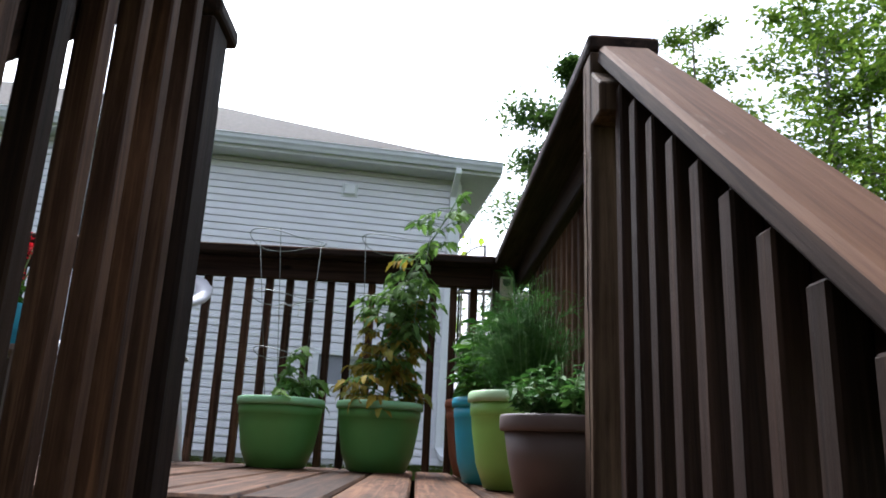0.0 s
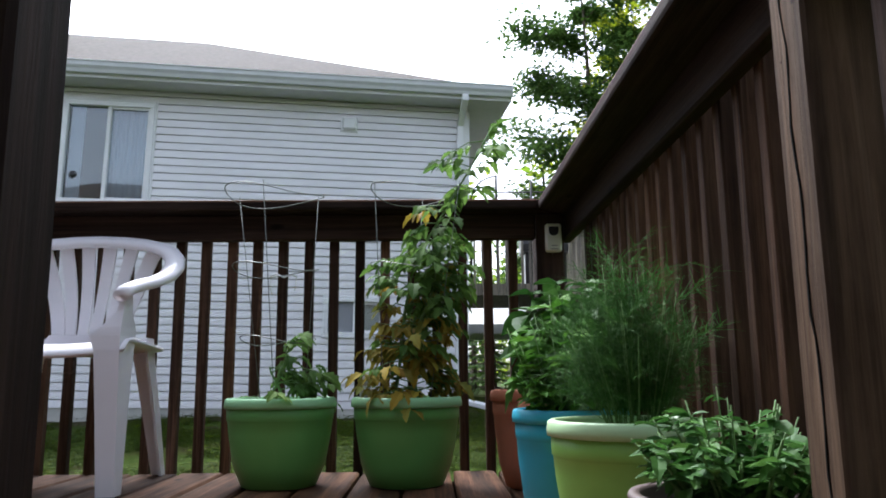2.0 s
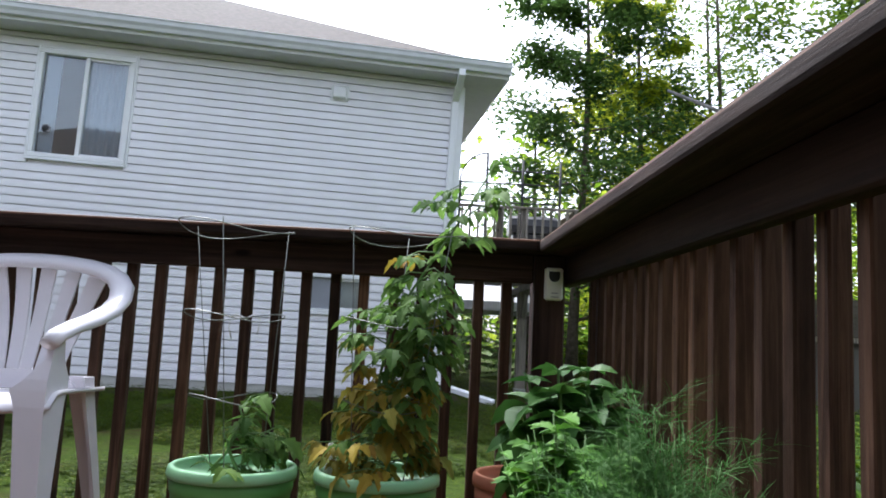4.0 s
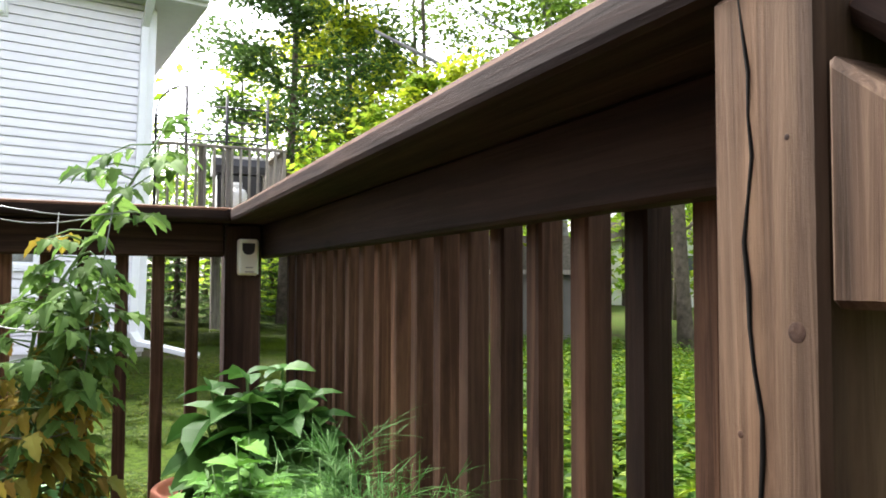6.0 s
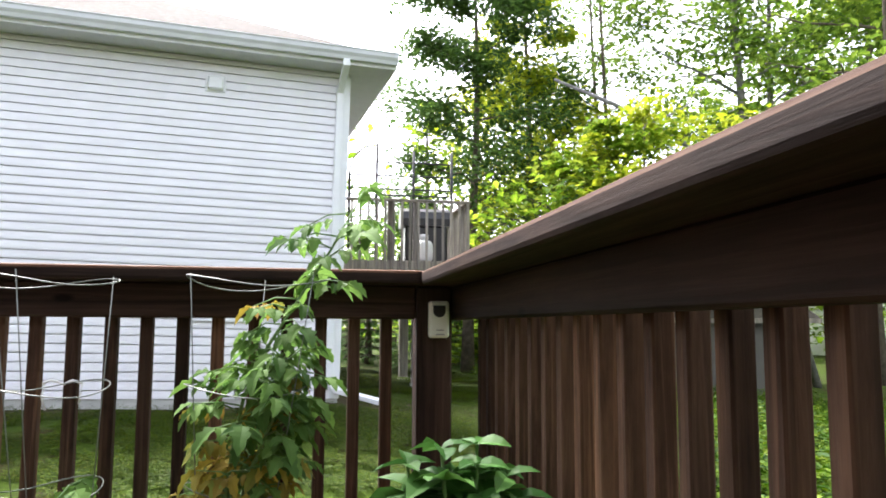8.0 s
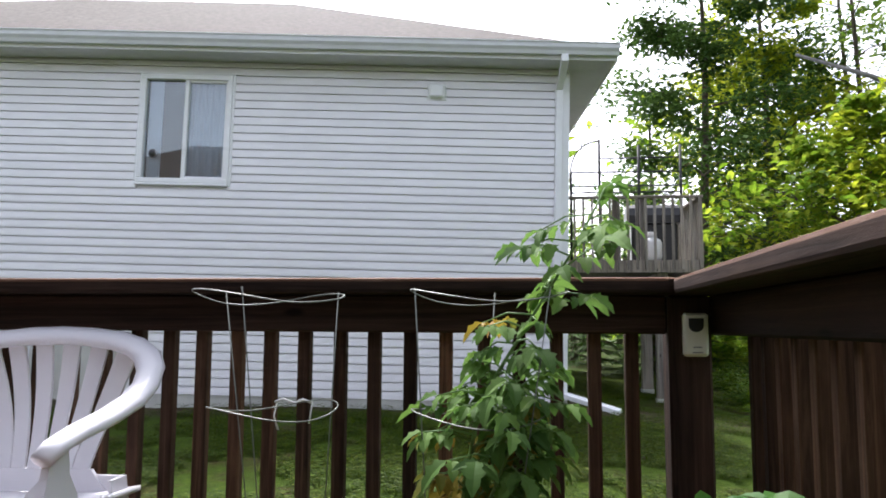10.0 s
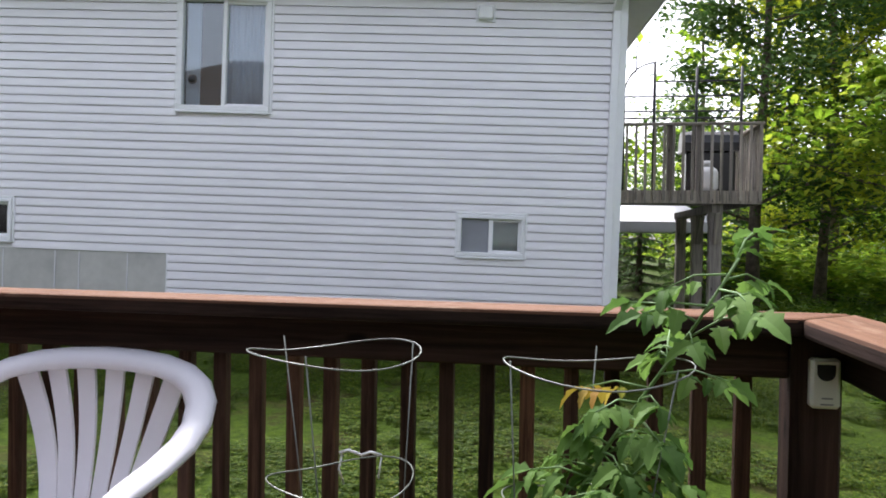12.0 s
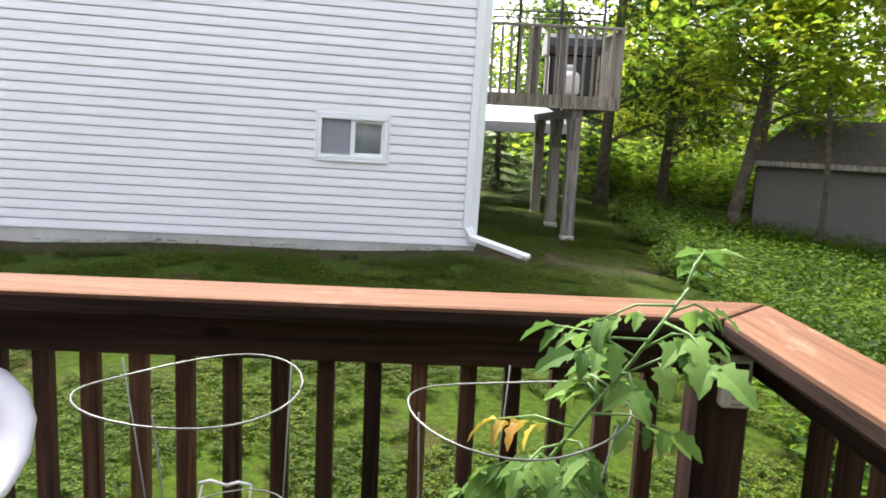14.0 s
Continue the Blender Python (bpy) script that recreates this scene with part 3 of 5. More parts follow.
box("corner_board", (HX + 0.001, HX + 0.018, HY, HY + 0.10, BASE, WALL_TOP), M_TRIM, house, 0.003)
box("sill_flashing", (STEP_X - 0.02, STEP_X, HY - 0.022, HY - 0.013, BASE, STEP_Z), M_TRIM, house)

# roof: hip, with eaves, gutter and soffit
EY, EX = HY - 0.40, HX + 0.50
EZ = 4.02
PITCH = 0.53
half = (H_BACK + 0.2 + 0.4 - EY) / 2
rz = EZ + 0.12 + PITCH * half
bm = bmesh.new()
A = [bm.verts.new(v) for v in ((EX, EY, EZ + 0.12), (EX, EY + 2 * half, EZ + 0.12), (H_LEFT - 0.5, EY + 2 * half, EZ + 0.12), (H_LEFT - 0.5, EY, EZ + 0.12),
                               (EX - half, EY + half, rz), (H_LEFT - 0.5 + half, EY + half, rz))]
for f in ((0, 1, 4), (1, 2, 5, 4), (2, 3, 5), (3, 0, 4, 5), (3, 2, 1, 0)):
    bm.faces.new([A[i] for i in f])
child("roof", bm_mesh("roof", bm, M_SHINGLE), house)
box("soffit", (H_LEFT - 0.5, EX, EY, HY - 0.002, EZ - 0.035, EZ - 0.012), M_SOFFIT, house)
box("soffit", (HX + 0.002, EX, HY, H_BACK + 0.5, EZ - 0.035, EZ - 0.012), M_SOFFIT, house)
box("fascia", (H_LEFT - 0.5, EX, EY - 0.02, EY - 0.002, EZ - 0.05, EZ + 0.115), M_TRIM, house)
box("fascia", (EX + 0.002, EX + 0.02, EY - 0.02, H_BACK + 0.5, EZ - 0.05, EZ + 0.115), M_TRIM, house)


def gutter(a, b, out):
    prof = ((0.0, 0.10), (0.0, 0.0), (0.07, 0.0), (0.085, 0.04), (0.11, 0.075), (0.115, 0.12), (0.125, 0.13), (0.125, 0.14), (0.10, 0.14), (0.10, 0.06), (0.06, 0.01), (0.008, 0.01), (0.008, 0.10))
    verts, faces = [], []
    for p in (a, b):
        for o, zz in prof:
            verts.append((p[0] + out[0] * o, p[1] + out[1] * o, p[2] + zz))
    n = len(prof)
    for q in range(n):
        faces.append((q, (q + 1) % n, n + (q + 1) % n, n + q))
    faces += [tuple(range(n)), tuple(range(n, 2 * n))]
    child("gutter", mesh_of("gutter", verts, faces, M_GUTTER), house)


gutter((H_LEFT - 0.5, EY - 0.022, EZ - 0.01), (EX + 0.02, EY - 0.022, EZ - 0.01), (0, -1))
DX = -0.02
def pipe(name, a, b, w=0.085, d=0.06, side=(1, 0, 0)):
    board(name, a, b, w, d, M_TRIM, spout, side, 0.006)


spout = new("downspout")
spout.parent = house
pipe("elbow", (DX, EY - 0.08, EZ - 0.01), (DX, EY - 0.08, EZ - 0.10))
pipe("elbow", (DX, EY - 0.09, EZ - 0.07), (DX, HY - 0.05, EZ - 0.30))
pipe("pipe", (DX, HY - 0.055, EZ - 0.24), (DX, HY - 0.055, 0.10))
pipe("elbow", (DX, HY - 0.05, 0.13), (DX + 0.10, HY - 0.10, -0.04))
pipe("extension", (DX + 0.06, HY - 0.08, 0.0), (0.62, HY - 0.55, ground_z(0.6, 6.9) + 0.06))

# vents and windows
vent = new("wall_vent")
vent.parent = house
box("vent_flange", (-1.655, -1.415, HY - 0.035, HY - 0.019, 3.555, 3.765), M_TRIM, vent, 0.004)
box("vent_hood", (-1.63, -1.44, HY - 0.10, HY - 0.036, 3.575, 3.745), M_TRIM, vent, 0.02)


def window(name, x0, x1, z0, z1, dark_side, tall):
    w = new(name)
    w.parent = house
    f = 0.06 if tall else 0.045
    y0, y1 = HY - 0.045, HY + 0.06
    box("window_frame", (x0, x1, y0, y1, z1 - f, z1), M_TRIM, w, 0.006)
    box("window_frame", (x0, x1, y0, y1, z0, z0 + f), M_TRIM, w, 0.006)
    box("window_frame", (x0, x0 + f, y0, y1, z0 + f, z1 - f), M_TRIM, w, 0.006)
    box("window_frame", (x1 - f, x1, y0, y1, z0 + f, z1 - f), M_TRIM, w, 0.006)
    box("window_trim", (x0 - 0.03, x0 - 0.002, y0 + 0.012, HY, z0 - 0.03, z1 + 0.03), M_TRIM, w, 0.004)
    box("window_trim", (x1 + 0.002, x1 + 0.03, y0 + 0.012, HY, z0 - 0.03, z1 + 0.03), M_TRIM, w, 0.004)
    box("window_trim", (x0, x1, y0 + 0.012, HY, z1 + 0.002, z1 + 0.03), M_TRIM, w, 0.004)
    box("window_sill", (x0, x1, y0 - 0.01, HY, z0 - 0.03, z0 - 0.002), M_TRIM, w, 0.004)
    xm = (x0 + x1) / 2
    box("mullion", (xm - 0.025, xm + 0.025, y0 + 0.02, y1 - 0.01, z0 + f, z1 - f), M_TRIM, w, 0.004)
    for a, b in ((x0 + f, xm - 0.025), (xm + 0.025, x1 - f)):
        p = box("pane", (a, b, HY + 0.02, HY + 0.026, z0 + f, z1 - f), M_GLASS, w)
        p.visible_shadow = False
    box("sash", (xm + 0.026, x1 - f, HY - 0.005, HY + 0.018, z1 - f - 0.03, z1 - f), M_TRIM, w, 0.003)
    box("sash", (xm + 0.026, x1 - f, HY - 0.005, HY + 0.018, z0 + f, z0 + f + 0.03), M_TRIM, w, 0.003)
    box("sash", (x1 - f - 0.03, x1 - f, HY - 0.005, HY + 0.018, z0 + f + 0.031, z1 - f - 0.031), M_TRIM, w, 0.003)
    box("room_back", (x0 - 0.3, x1 + 0.3, HY + 0.9, HY + 0.95, z0 - 0.3, z1 + 0.3), M_ROOM, w)
    # curtain in soft folds
    a, b = (xm, x1 - 0.03)
    verts, faces = [], []
    n = 60
    for k in range(n + 1):
        u = k / n
        yy = HY + 0.12 + 0.018 * math.sin(u * 42) + 0.008 * math.sin(u * 19 + 1) if tall else HY + 0.045 + 0.003 * math.sin(u * 17)
        verts += [(a + (b - a) * u, yy, z0 + 0.02), (a + (b - a) * u, yy, z1 - 0.02), (a + (b - a) * u, yy + 0.006, z1 - 0.02), (a + (b - a) * u, yy + 0.006, z0 + 0.02)]
    for k in range(n):
        for q in range(4):
            faces.append((4 * k + q, 4 * k + (q + 1) % 4, 4 * k + 4 + (q + 1) % 4, 4 * k + 4 + q))
    child("curtain", mesh_of("curtain", verts, faces, M_CURTAIN if tall else M_BLIND, True), w)
    if not tall:
        box("insect_screen", (x0 + f, xm - 0.025, HY + 0.005, HY + 0.009, z0 + f, z1 - f), M_SCREEN, w)
    else:
        box("blind", (x0 + f, x0 + f + 0.17, HY + 0.10, HY + 0.115, z0 + 0.02, z1 - 0.02), M_CURTAIN, w)
        lathe("knob", [(0.05, 0), (0.06, 0.02), (0.03, 0.05)], M_BLACK, w, 16, m=pose(x0 + f + 0.10, HY + 0.06, z0 + 0.38, 90))
    return w


window("upper_window", -5.20, -4.07, 2.435, 3.80, 0, True)
window("basement_window", -1.775, -0.99, 0.815, 1.30, 0, False)
window("basement_window", -7.98, -7.195, 0.80, 1.30, 0, False)

# an unseen wall west of the deck, added to block side light
box("wall_west", (-4.6, -4.2, -6.19, 0.3, -1.6, 4.6), M_SHED)
tagged(bpy.data.objects["wall_west"], "plain brown unseen wall added to block light beside the deck", "wall", kind="structure")
# the house behind the stairs
box("wall_south", (-12.0, 9.0, -14.0, -6.2, -1.6, 4.6), M_SHED)
tagged(bpy.data.objects["wall_south"], "plain brown house wall closing the yard", "wall", kind="structure")
bm = bmesh.new()
Q = [bm.verts.new(v) for v in ((9.5, -5.7, 4.62), (9.5, -14.5, 4.62), (-12.5, -14.5, 4.62), (-12.5, -5.7, 4.62), (5.1, -10.1, 7.0), (-8.1, -10.1, 7.0))]
for f in ((1, 0, 4), (0, 3, 5, 4), (3, 2, 5), (2, 1, 4, 5), (0, 1, 2, 3)):
    bm.faces.new([Q[i] for i in f])
tagged(new("roof_south", bm_mesh("roof_south", bm, M_SHINGLE)), "dark shingle hip roof closing the yard", "roof", kind="structure")


# ---- neighbour's raised deck ----
ND_X, ND_Y0, ND_Y1, ND_Z, ND_TOP = 2.16, 9.5, 13.4, 1.78, 2.74
ndeck = thing("neighbour_deck", "raised weathered grey wooden deck on tall posts", "deck")
box("deck_floor", (HX + 0.03, ND_X, ND_Y0, ND_Y1, ND_Z - 0.036, ND_Z), M_GREYWOOD, ndeck)
box("rim_board", (HX + 0.03, ND_X, ND_Y0 - 0.036, ND_Y0 - 0.001, ND_Z - 0.18, ND_Z + 0.002), M_GREYWOOD, ndeck)
box("rim_board", (ND_X + 0.001, ND_X + 0.036, ND_Y0, ND_Y1, ND_Z - 0.18, ND_Z + 0.002), M_GREYWOOD, ndeck)
box("beam", (1.55, 1.70, ND_Y0 + 0.05, ND_Y1, ND_Z - 0.30, ND_Z - 0.181), M_GREYWOOD, ndeck)
for yy in (9.7, 11.2, 13.0):
    board("brace", (1.62, yy - 0.09, ND_Z - 0.75), (1.62, yy - 0.20 if yy < 10 else yy - 0.42, ND_Z - 0.31), 0.09, 0.04, M_GREYWOOD, ndeck)
    board("post", (1.62, yy, ground_z(1.62, yy) - 0.1), (1.62, yy, ND_Z - 0.301), 0.17, 0.17, M_GREYWOOD, ndeck)
    board("brace", (1.62, yy + 0.09, ND_Z - 0.75), (1.62, yy + 0.42, ND_Z - 0.31), 0.09, 0.04, M_GREYWOOD, ndeck)
    box("post_footing", (1.52, 1.72, yy - 0.1, yy + 0.1, ground_z(1.62, yy) - 0.1, ground_z(1.62, yy) + 0.06), M_CONCRETE, ndeck, 0.01)
nd_bal = length_mesh("baluster", 0.036, 0.036, 1.06, M_GREYWOOD, 0.0)
nb = 16
for k in range(nb):
    child("baluster", nd_bal, ndeck, pose(HX + 0.12 + (ND_X - HX - 0.12) * k / (nb - 1), ND_Y0 - 0.056, ND_TOP - 1.10))
for k in range(1, 28):
    child("baluster", nd_bal, ndeck, pose(ND_X + 0.056, ND_Y0 + 0.14 * k, ND_TOP - 1.10))
board("top_rail", (HX + 0.03, ND_Y0 - 0.02, ND_TOP - 0.02), (ND_X + 0.05, ND_Y0 - 0.02, ND_TOP - 0.02), 0.10, 0.036, M_GREYWOOD, ndeck, side=(0, 1, 0))
board("top_rail", (ND_X + 0.02, ND_Y0 + 0.04, ND_TOP - 0.02), (ND_X + 0.02, ND_Y1, ND_TOP - 0.02), 0.10, 0.036, M_GREYWOOD, ndeck, side=(1, 0, 0))
for xx in (0.95, 1.35):
    board("rail_post", (xx, ND_Y0 + 0.03, ND_Z), (xx, ND_Y0 + 0.03, ND_TOP - 0.04), 0.09, 0.05, M_GREYWOOD, ndeck)

# ironwork arbour on the raised deck
arb = thing("garden_arbour", "black wrought-iron arbour frame with arched side", "arbour")
for xx, top in ((0.33, 3.22), (0.77, 3.72), (1.37, 3.62), (2.0, 3.62)):
    tubes("upright", [([(xx, 9.95, ND_Z), (xx, 9.95, top)], 0.022)], M_IRON, arb)
arc = [(0.33 + 0.44 * (1 - math.cos(a)), 9.95, 3.22 + 0.48 * math.sin(a)) for a in [radians(9 * i) for i in range(11)]]
tubes("arch", [(arc, 0.014)], M_IRON, arb)
for z in (3.42, 3.2, 2.98, 2.88):
    tubes("crossbar", [([(0.77 if z > 3.3 else 0.33, 9.95, z), (2.0, 9.95, z)], 0.013)], M_IRON, arb)
tubes("roof_bar", [([(0.5, 9.95, 3.95), (1.0, 9.95, 3.93)], 0.008), ([(0.5, 9.95, 3.95), (0.5, 9.95, 3.55)], 0.01)], M_IRON, arb)

# barbecue and gas bottle on the raised deck
grill = thing("barbecue", "black covered barbecue standing on the raised deck", "barbecue")
bm = bmesh.new()
box_bm(1.25, 1.95, 10.0, 10.5, ND_Z + 0.02, ND_Z + 0.62, 0.03, bm)
child("cart", bm_mesh("cart", bm, M_BLACK), grill)
verts = []
prof = [(-0.27, 0.0), (-0.27, 0.12), (-0.2, 0.24), (-0.05, 0.31), (0.1, 0.30), (0.22, 0.2), (0.27, 0.08), (0.27, 0.0)]
verts = [(xx, 10.25 + a, ND_Z + 0.623 + b) for xx in (1.2, 2.0) for a, b in prof]
n = len(prof)
faces = [(q, (q + 1) % n, n + (q + 1) % n, n + q) for q in range(n)] + [tuple(range(n)), tuple(range(n, 2 * n))]
child("lid", mesh_of("lid", verts, faces, M_BLACK), grill)
tank = thing("gas_bottle", "white propane gas bottle on the raised deck", "gas bottle")
lathe("tank", [(0.09, 0), (0.12, 0.02), (0.15, 0.06), (0.15, 0.28), (0.12, 0.34), (0.05, 0.37)], M_TRIM, tank, 24, m=pose(1.52, 9.80, ND_Z))
lathe("collar", [(0.075, 0.0), (0.075, 0.08), (0.065, 0.08), (0.065, 0.0)], M_TRIM, tank, 20, m=pose(1.52, 9.80, ND_Z + 0.371))

# pale awning tent behind the house
tent = thing("garden_canopy", "white fabric garden canopy on thin posts", "canopy")
cx, cy = 0.95, 15.5
bm = bmesh.new()
ring = [bm.verts.new(v) for v in ((cx - 1.6, cy - 1.5, 1.45), (cx + 1.6, cy - 1.5, 1.45), (cx + 1.6, cy + 1.5, 1.45), (cx - 1.6, cy + 1.5, 1.45))]
low = [bm.verts.new((v.co.x, v.co.y, 1.25)) for v in ring]
top = [bm.verts.new((cx + a * 0.35, cy + b * 0.35, 2.15)) for a, b in ((-1, -1), (1, -1), (1, 1), (-1, 1))]
for q in range(4):
    bm.faces.new((ring[q], ring[(q + 1) % 4], top[(q + 1) % 4], top[q]))
    bm.faces.new((low[q], low[(q + 1) % 4], ring[(q + 1) % 4], ring[q]))
bm.faces.new(top)
child("canopy", bm_mesh("canopy", bm, M_SOFFIT), tent)
for a, b in ((-1.58, -1.48), (1.58, -1.48), (1.58, 1.48), (-1.58, 1.48)):
    tubes("pole", [([(cx + a, cy + b, ground_z(cx + a, cy + b) - 0.05), (cx + a, cy + b, 1.45)], 0.025)], M_IRON, tent)

# ---- grey shed ----
shed = thing("garden_shed", "grey-brown wooden shed with dark shingle roof", "shed", at=pose(5.4, 12.0, 0) @ pose(0, 0, 0, 0, 0, -27) @ pose(-6.3, -14.1, 0))
SX0, SX1, SY0, SY1, SB, ST = 6.30, 10.0, 14.1, 16.6, -0.60, 0.97
bm = bmesh.new()
box_bm(SX0, SX1, SY0, SY1, SB, ST, 0.0, bm)
child("wall", bm_mesh("wall", bm, M_SHED), shed)
for k in range(7):
    box("batten", (SX0 + 0.1 + 0.58 * k - 0.012, SX0 + 0.1 + 0.58 * k + 0.012, SY0 - 0.012, SY0 - 0.001, SB, ST - 0.05), M_SHED, shed)
ym = (SY0 + SY1) / 2
bm = bmesh.new()
R = [bm.verts.new(v) for v in ((SX0 - 0.2, SY0 - 0.2, ST - 0.03), (SX1 + 0.2, SY0 - 0.2, ST - 0.03), (SX1 + 0.2, SY1 + 0.2, ST - 0.03), (SX0 - 0.2, SY1 + 0.2, ST - 0.03), (SX0 + 0.5, ym, ST + 0.75), (SX1 - 0.5, ym, ST + 0.75))]
for f in ((0, 1, 5, 4), (1, 2, 5), (2, 3, 4, 5), (3, 0, 4), (3, 2, 1, 0)):
    bm.faces.new([R[i] for i in f])
child("roof", bm_mesh("roof", bm, M_SHINGLE), shed)
box("eave_board", (SX0 - 0.2, SX1 + 0.2, SY0 - 0.22, SY0 - 0.202, ST - 0.11, ST - 0.02), M_GREYWOOD, shed)
box("skid", (SX0, SX1, SY0 + 0.05, SY0 + 0.2, SB - 0.25, SB - 0.001), M_GREYWOOD, shed)

# far houses among the trees
def far_house(x, y, w, d, h, m):
    hs = thing("far_house", "pale house half hidden behind the trees", "house", "far houses")
    g = ground_z(x, y) - 0.3
    box("wall", (x, x + w, y, y + d, g, g + h), m, hs)
    bm = bmesh.new()
    q = [bm.verts.new(v) for v in ((x - 0.4, y - 0.4, g + h), (x + w + 0.4, y - 0.4, g + h), (x + w + 0.4, y + d + 0.4, g + h), (x - 0.4, y + d + 0.4, g + h), (x + 1, y + d / 2, g + h + 1.8), (x + w - 1, y + d / 2, g + h + 1.8))]
    for f in ((0, 1, 5, 4), (1, 2, 5), (2, 3, 4, 5), (3, 0, 4), (3, 2, 1, 0)):
        bm.faces.new([q[i] for i in f])
    child("roof", bm_mesh("roof", bm, M_SHINGLE), hs)
    for k in range(3):
        wx = x + w * (k + 0.5) / 3
        box("window", (wx - 0.5, wx + 0.5, y - 0.04, y - 0.002, g + h * 0.5, g + h * 0.5 + 1.0), M_ROOM, hs)


far_house(12.0, 32.0, 10.0, 7.0, 3.4, M_TRIM)
far_house(24.0, 26.0, 8.0, 8.0, 3.6, M_SIDING)


# ---- trees ----
def tree(x, y, height, crown_r, crown_low, leaf_mat, bark, seed, label, leaves=5000, leaf=0.17, lean=(0, 0), trunk_r=0.14, sparse=1.0, limbs=16):
    rng = random.Random(seed)
    g = ground_z(x, y)
    t = thing("tree", label, "tree", "trees of the wood", at=pose(x, y, g))
    pts, rad = [], []
    n = 9
    for k in range(n + 1):
        u = k / n
        pts.append(Vector((lean[0] * u * height + 0.12 * math.sin(u * 5 + seed), lean[1] * u * height + 0.12 * math.cos(u * 4 + seed), u * height * 0.97 - 0.15 * (k == 0))))
        rad.append(trunk_r * (1 - u) ** 0.8 + 0.012 + (0.05 * trunk_r / 0.14 if k == 0 else 0))
    lines = [(pts, rad)]
    tips = []
    for j in range(limbs):
        u = crown_low + (0.97 - crown_low) * (j + rng.random()) / limbs
        i = min(n - 1, int(u * n))
        p0 = pts[i].lerp(pts[i + 1], u * n - i)
        a = j * 2.4 + rng.uniform(-0.5, 0.5)
        reach = crown_r * (0.55 + 0.55 * rng.random()) * (1.05 - 0.6 * max(0, (u - 0.55)) / 0.45)
        line, r0 = [], trunk_r * 0.32 * (1 - 0.6 * u)
        for q in range(6):
            v = q / 5
            line.append(p0 + Vector((math.cos(a + 0.3 * v) * reach * v, math.sin(a + 0.3 * v) * reach * v, reach * (0.45 * v - 0.18 * v * v) + rng.uniform(-0.08, 0.08))))
        lines.append((line, [r0 * (1 - 0.85 * q / 5) + 0.005 for q in range(6)]))
        for q in (2, 3, 4, 5):
            tips.append((line[q], reach * 0.30))
        for q in (3, 4):
            b = a + rng.choice((-0.9, 0.9))
            e = line[q] + Vector((math.cos(b), math.sin(b), rng.uniform(0, 0.5))) * reach * 0.4
            lines.append(([line[q], line[q].lerp(e, 0.5) + Vector((0, 0, 0.05)), e], [r0 * 0.35, r0 * 0.2, 0.005]))
            tips.append((e, reach * 0.26))
    tubes("trunk", lines, bark, t, 6)
    places = []
    for _ in range(leaves):
        c, r = tips[rng.randrange(len(tips))]
        v = Vector((rng.gauss(0, 1), rng.gauss(0, 1), rng.gauss(0, 0.7))) * r * 0.62 * sparse
        places.append((c + v, leaf, None))
    child("crown", leaf_mesh("crown", places, leaf_mat, CARD, rng, (0.6, 1.3), 0.5, 0.5), t)
    return t


def conifer(x, y, height, r, seed, label):
    rng = random.Random(seed)
    g = ground_z(x, y)
    t = thing("conifer", label, "tree", "trees of the wood", at=pose(x, y, g))
    lines = [([(0, 0, -0.1), (0, 0, height * 0.5), (0, 0, height)], [0.11, 0.07, 0.01])]
    places = []
    z = 0.25
    while z < height - 0.1:
        rr = r * (1 - z / height) ** 0.8 + 0.05
        for j in range(8):
            a = j * 0.785 + z * 3 + rng.uniform(-0.2, 0.2)
            d = Vector((math.cos(a), math.sin(a), -0.18))
            L = rr * rng.uniform(0.75, 1.1)
            lines.append(([Vector((0, 0, z)), Vector((0, 0, z)) + d * L], [0.015, 0.004]))
            for q in range(int(9 + L * 22)):
                u = rng.uniform(0.15, 1)
                sd = Vector((-d.y, d.x, 0)) * rng.uniform(-0.3, 0.3) * L * (1.1 - u)
                places.append((Vector((0, 0, z)) + d * L * u + sd, 0.16, (d.x, d.y, -0.3)))
        z += 0.22
    tubes("trunk", lines, M_BARK, t, 5)
    child("crown", leaf_mesh("crown", places, M_LEAFDARK, ((0, 0.06), (0.5, 0.14), (1, 0.02)), rng, (0.6, 1.2), 0.4, 0.2), t)


tree(3.6, 15.5, 11.0, 2.5, 0.12, M_LEAFDARK, M_BARK, 11, "tall dark-leaved tree behind the raised deck", 22000, 0.13, trunk_r=0.13, limbs=26)
tree(5.4, 17.0, 11.5, 2.0, 0.10, M_LEAFYELLOW, M_BARK, 12, "slender tree with yellow-green leaves", 10500, 0.15, trunk_r=0.12, limbs=24)
tree(7.2, 16.0, 13.5, 2.2, 0.30, M_LEAFMID, M_BARK, 13, "thin sparse tree with bare branches", 2600, 0.14, trunk_r=0.08, limbs=14)
tree(8.3, 18.5, 14.5, 2.4, 0.30, M_LEAFMID, M_BARK, 14, "thin sparse tree with bare branches", 3600, 0.14, lean=(-0.03, 0), trunk_r=0.08, limbs=16)
tree(11.1, 15.2, 14.0, 3.0, 0.40, M_LEAFMID, M_BARKGREY, 15, "tall grey-barked maple with forked trunk", 5500, 0.17, lean=(-0.05, 0), trunk_r=0.19, limbs=20)
tree(11.8, 15.6, 14.0, 2.8, 0.28, M_LEAFMID, M_BARKGREY, 16, "tall grey-barked maple with green crown", 6500, 0.17, trunk_r=0.14, limbs=20)
tree(13.8, 14.5, 13.0, 3.0, 0.22, M_LEAF, M_BARK, 17, "broad green maple in the wood", 7500, 0.17, trunk_r=0.17, limbs=22)
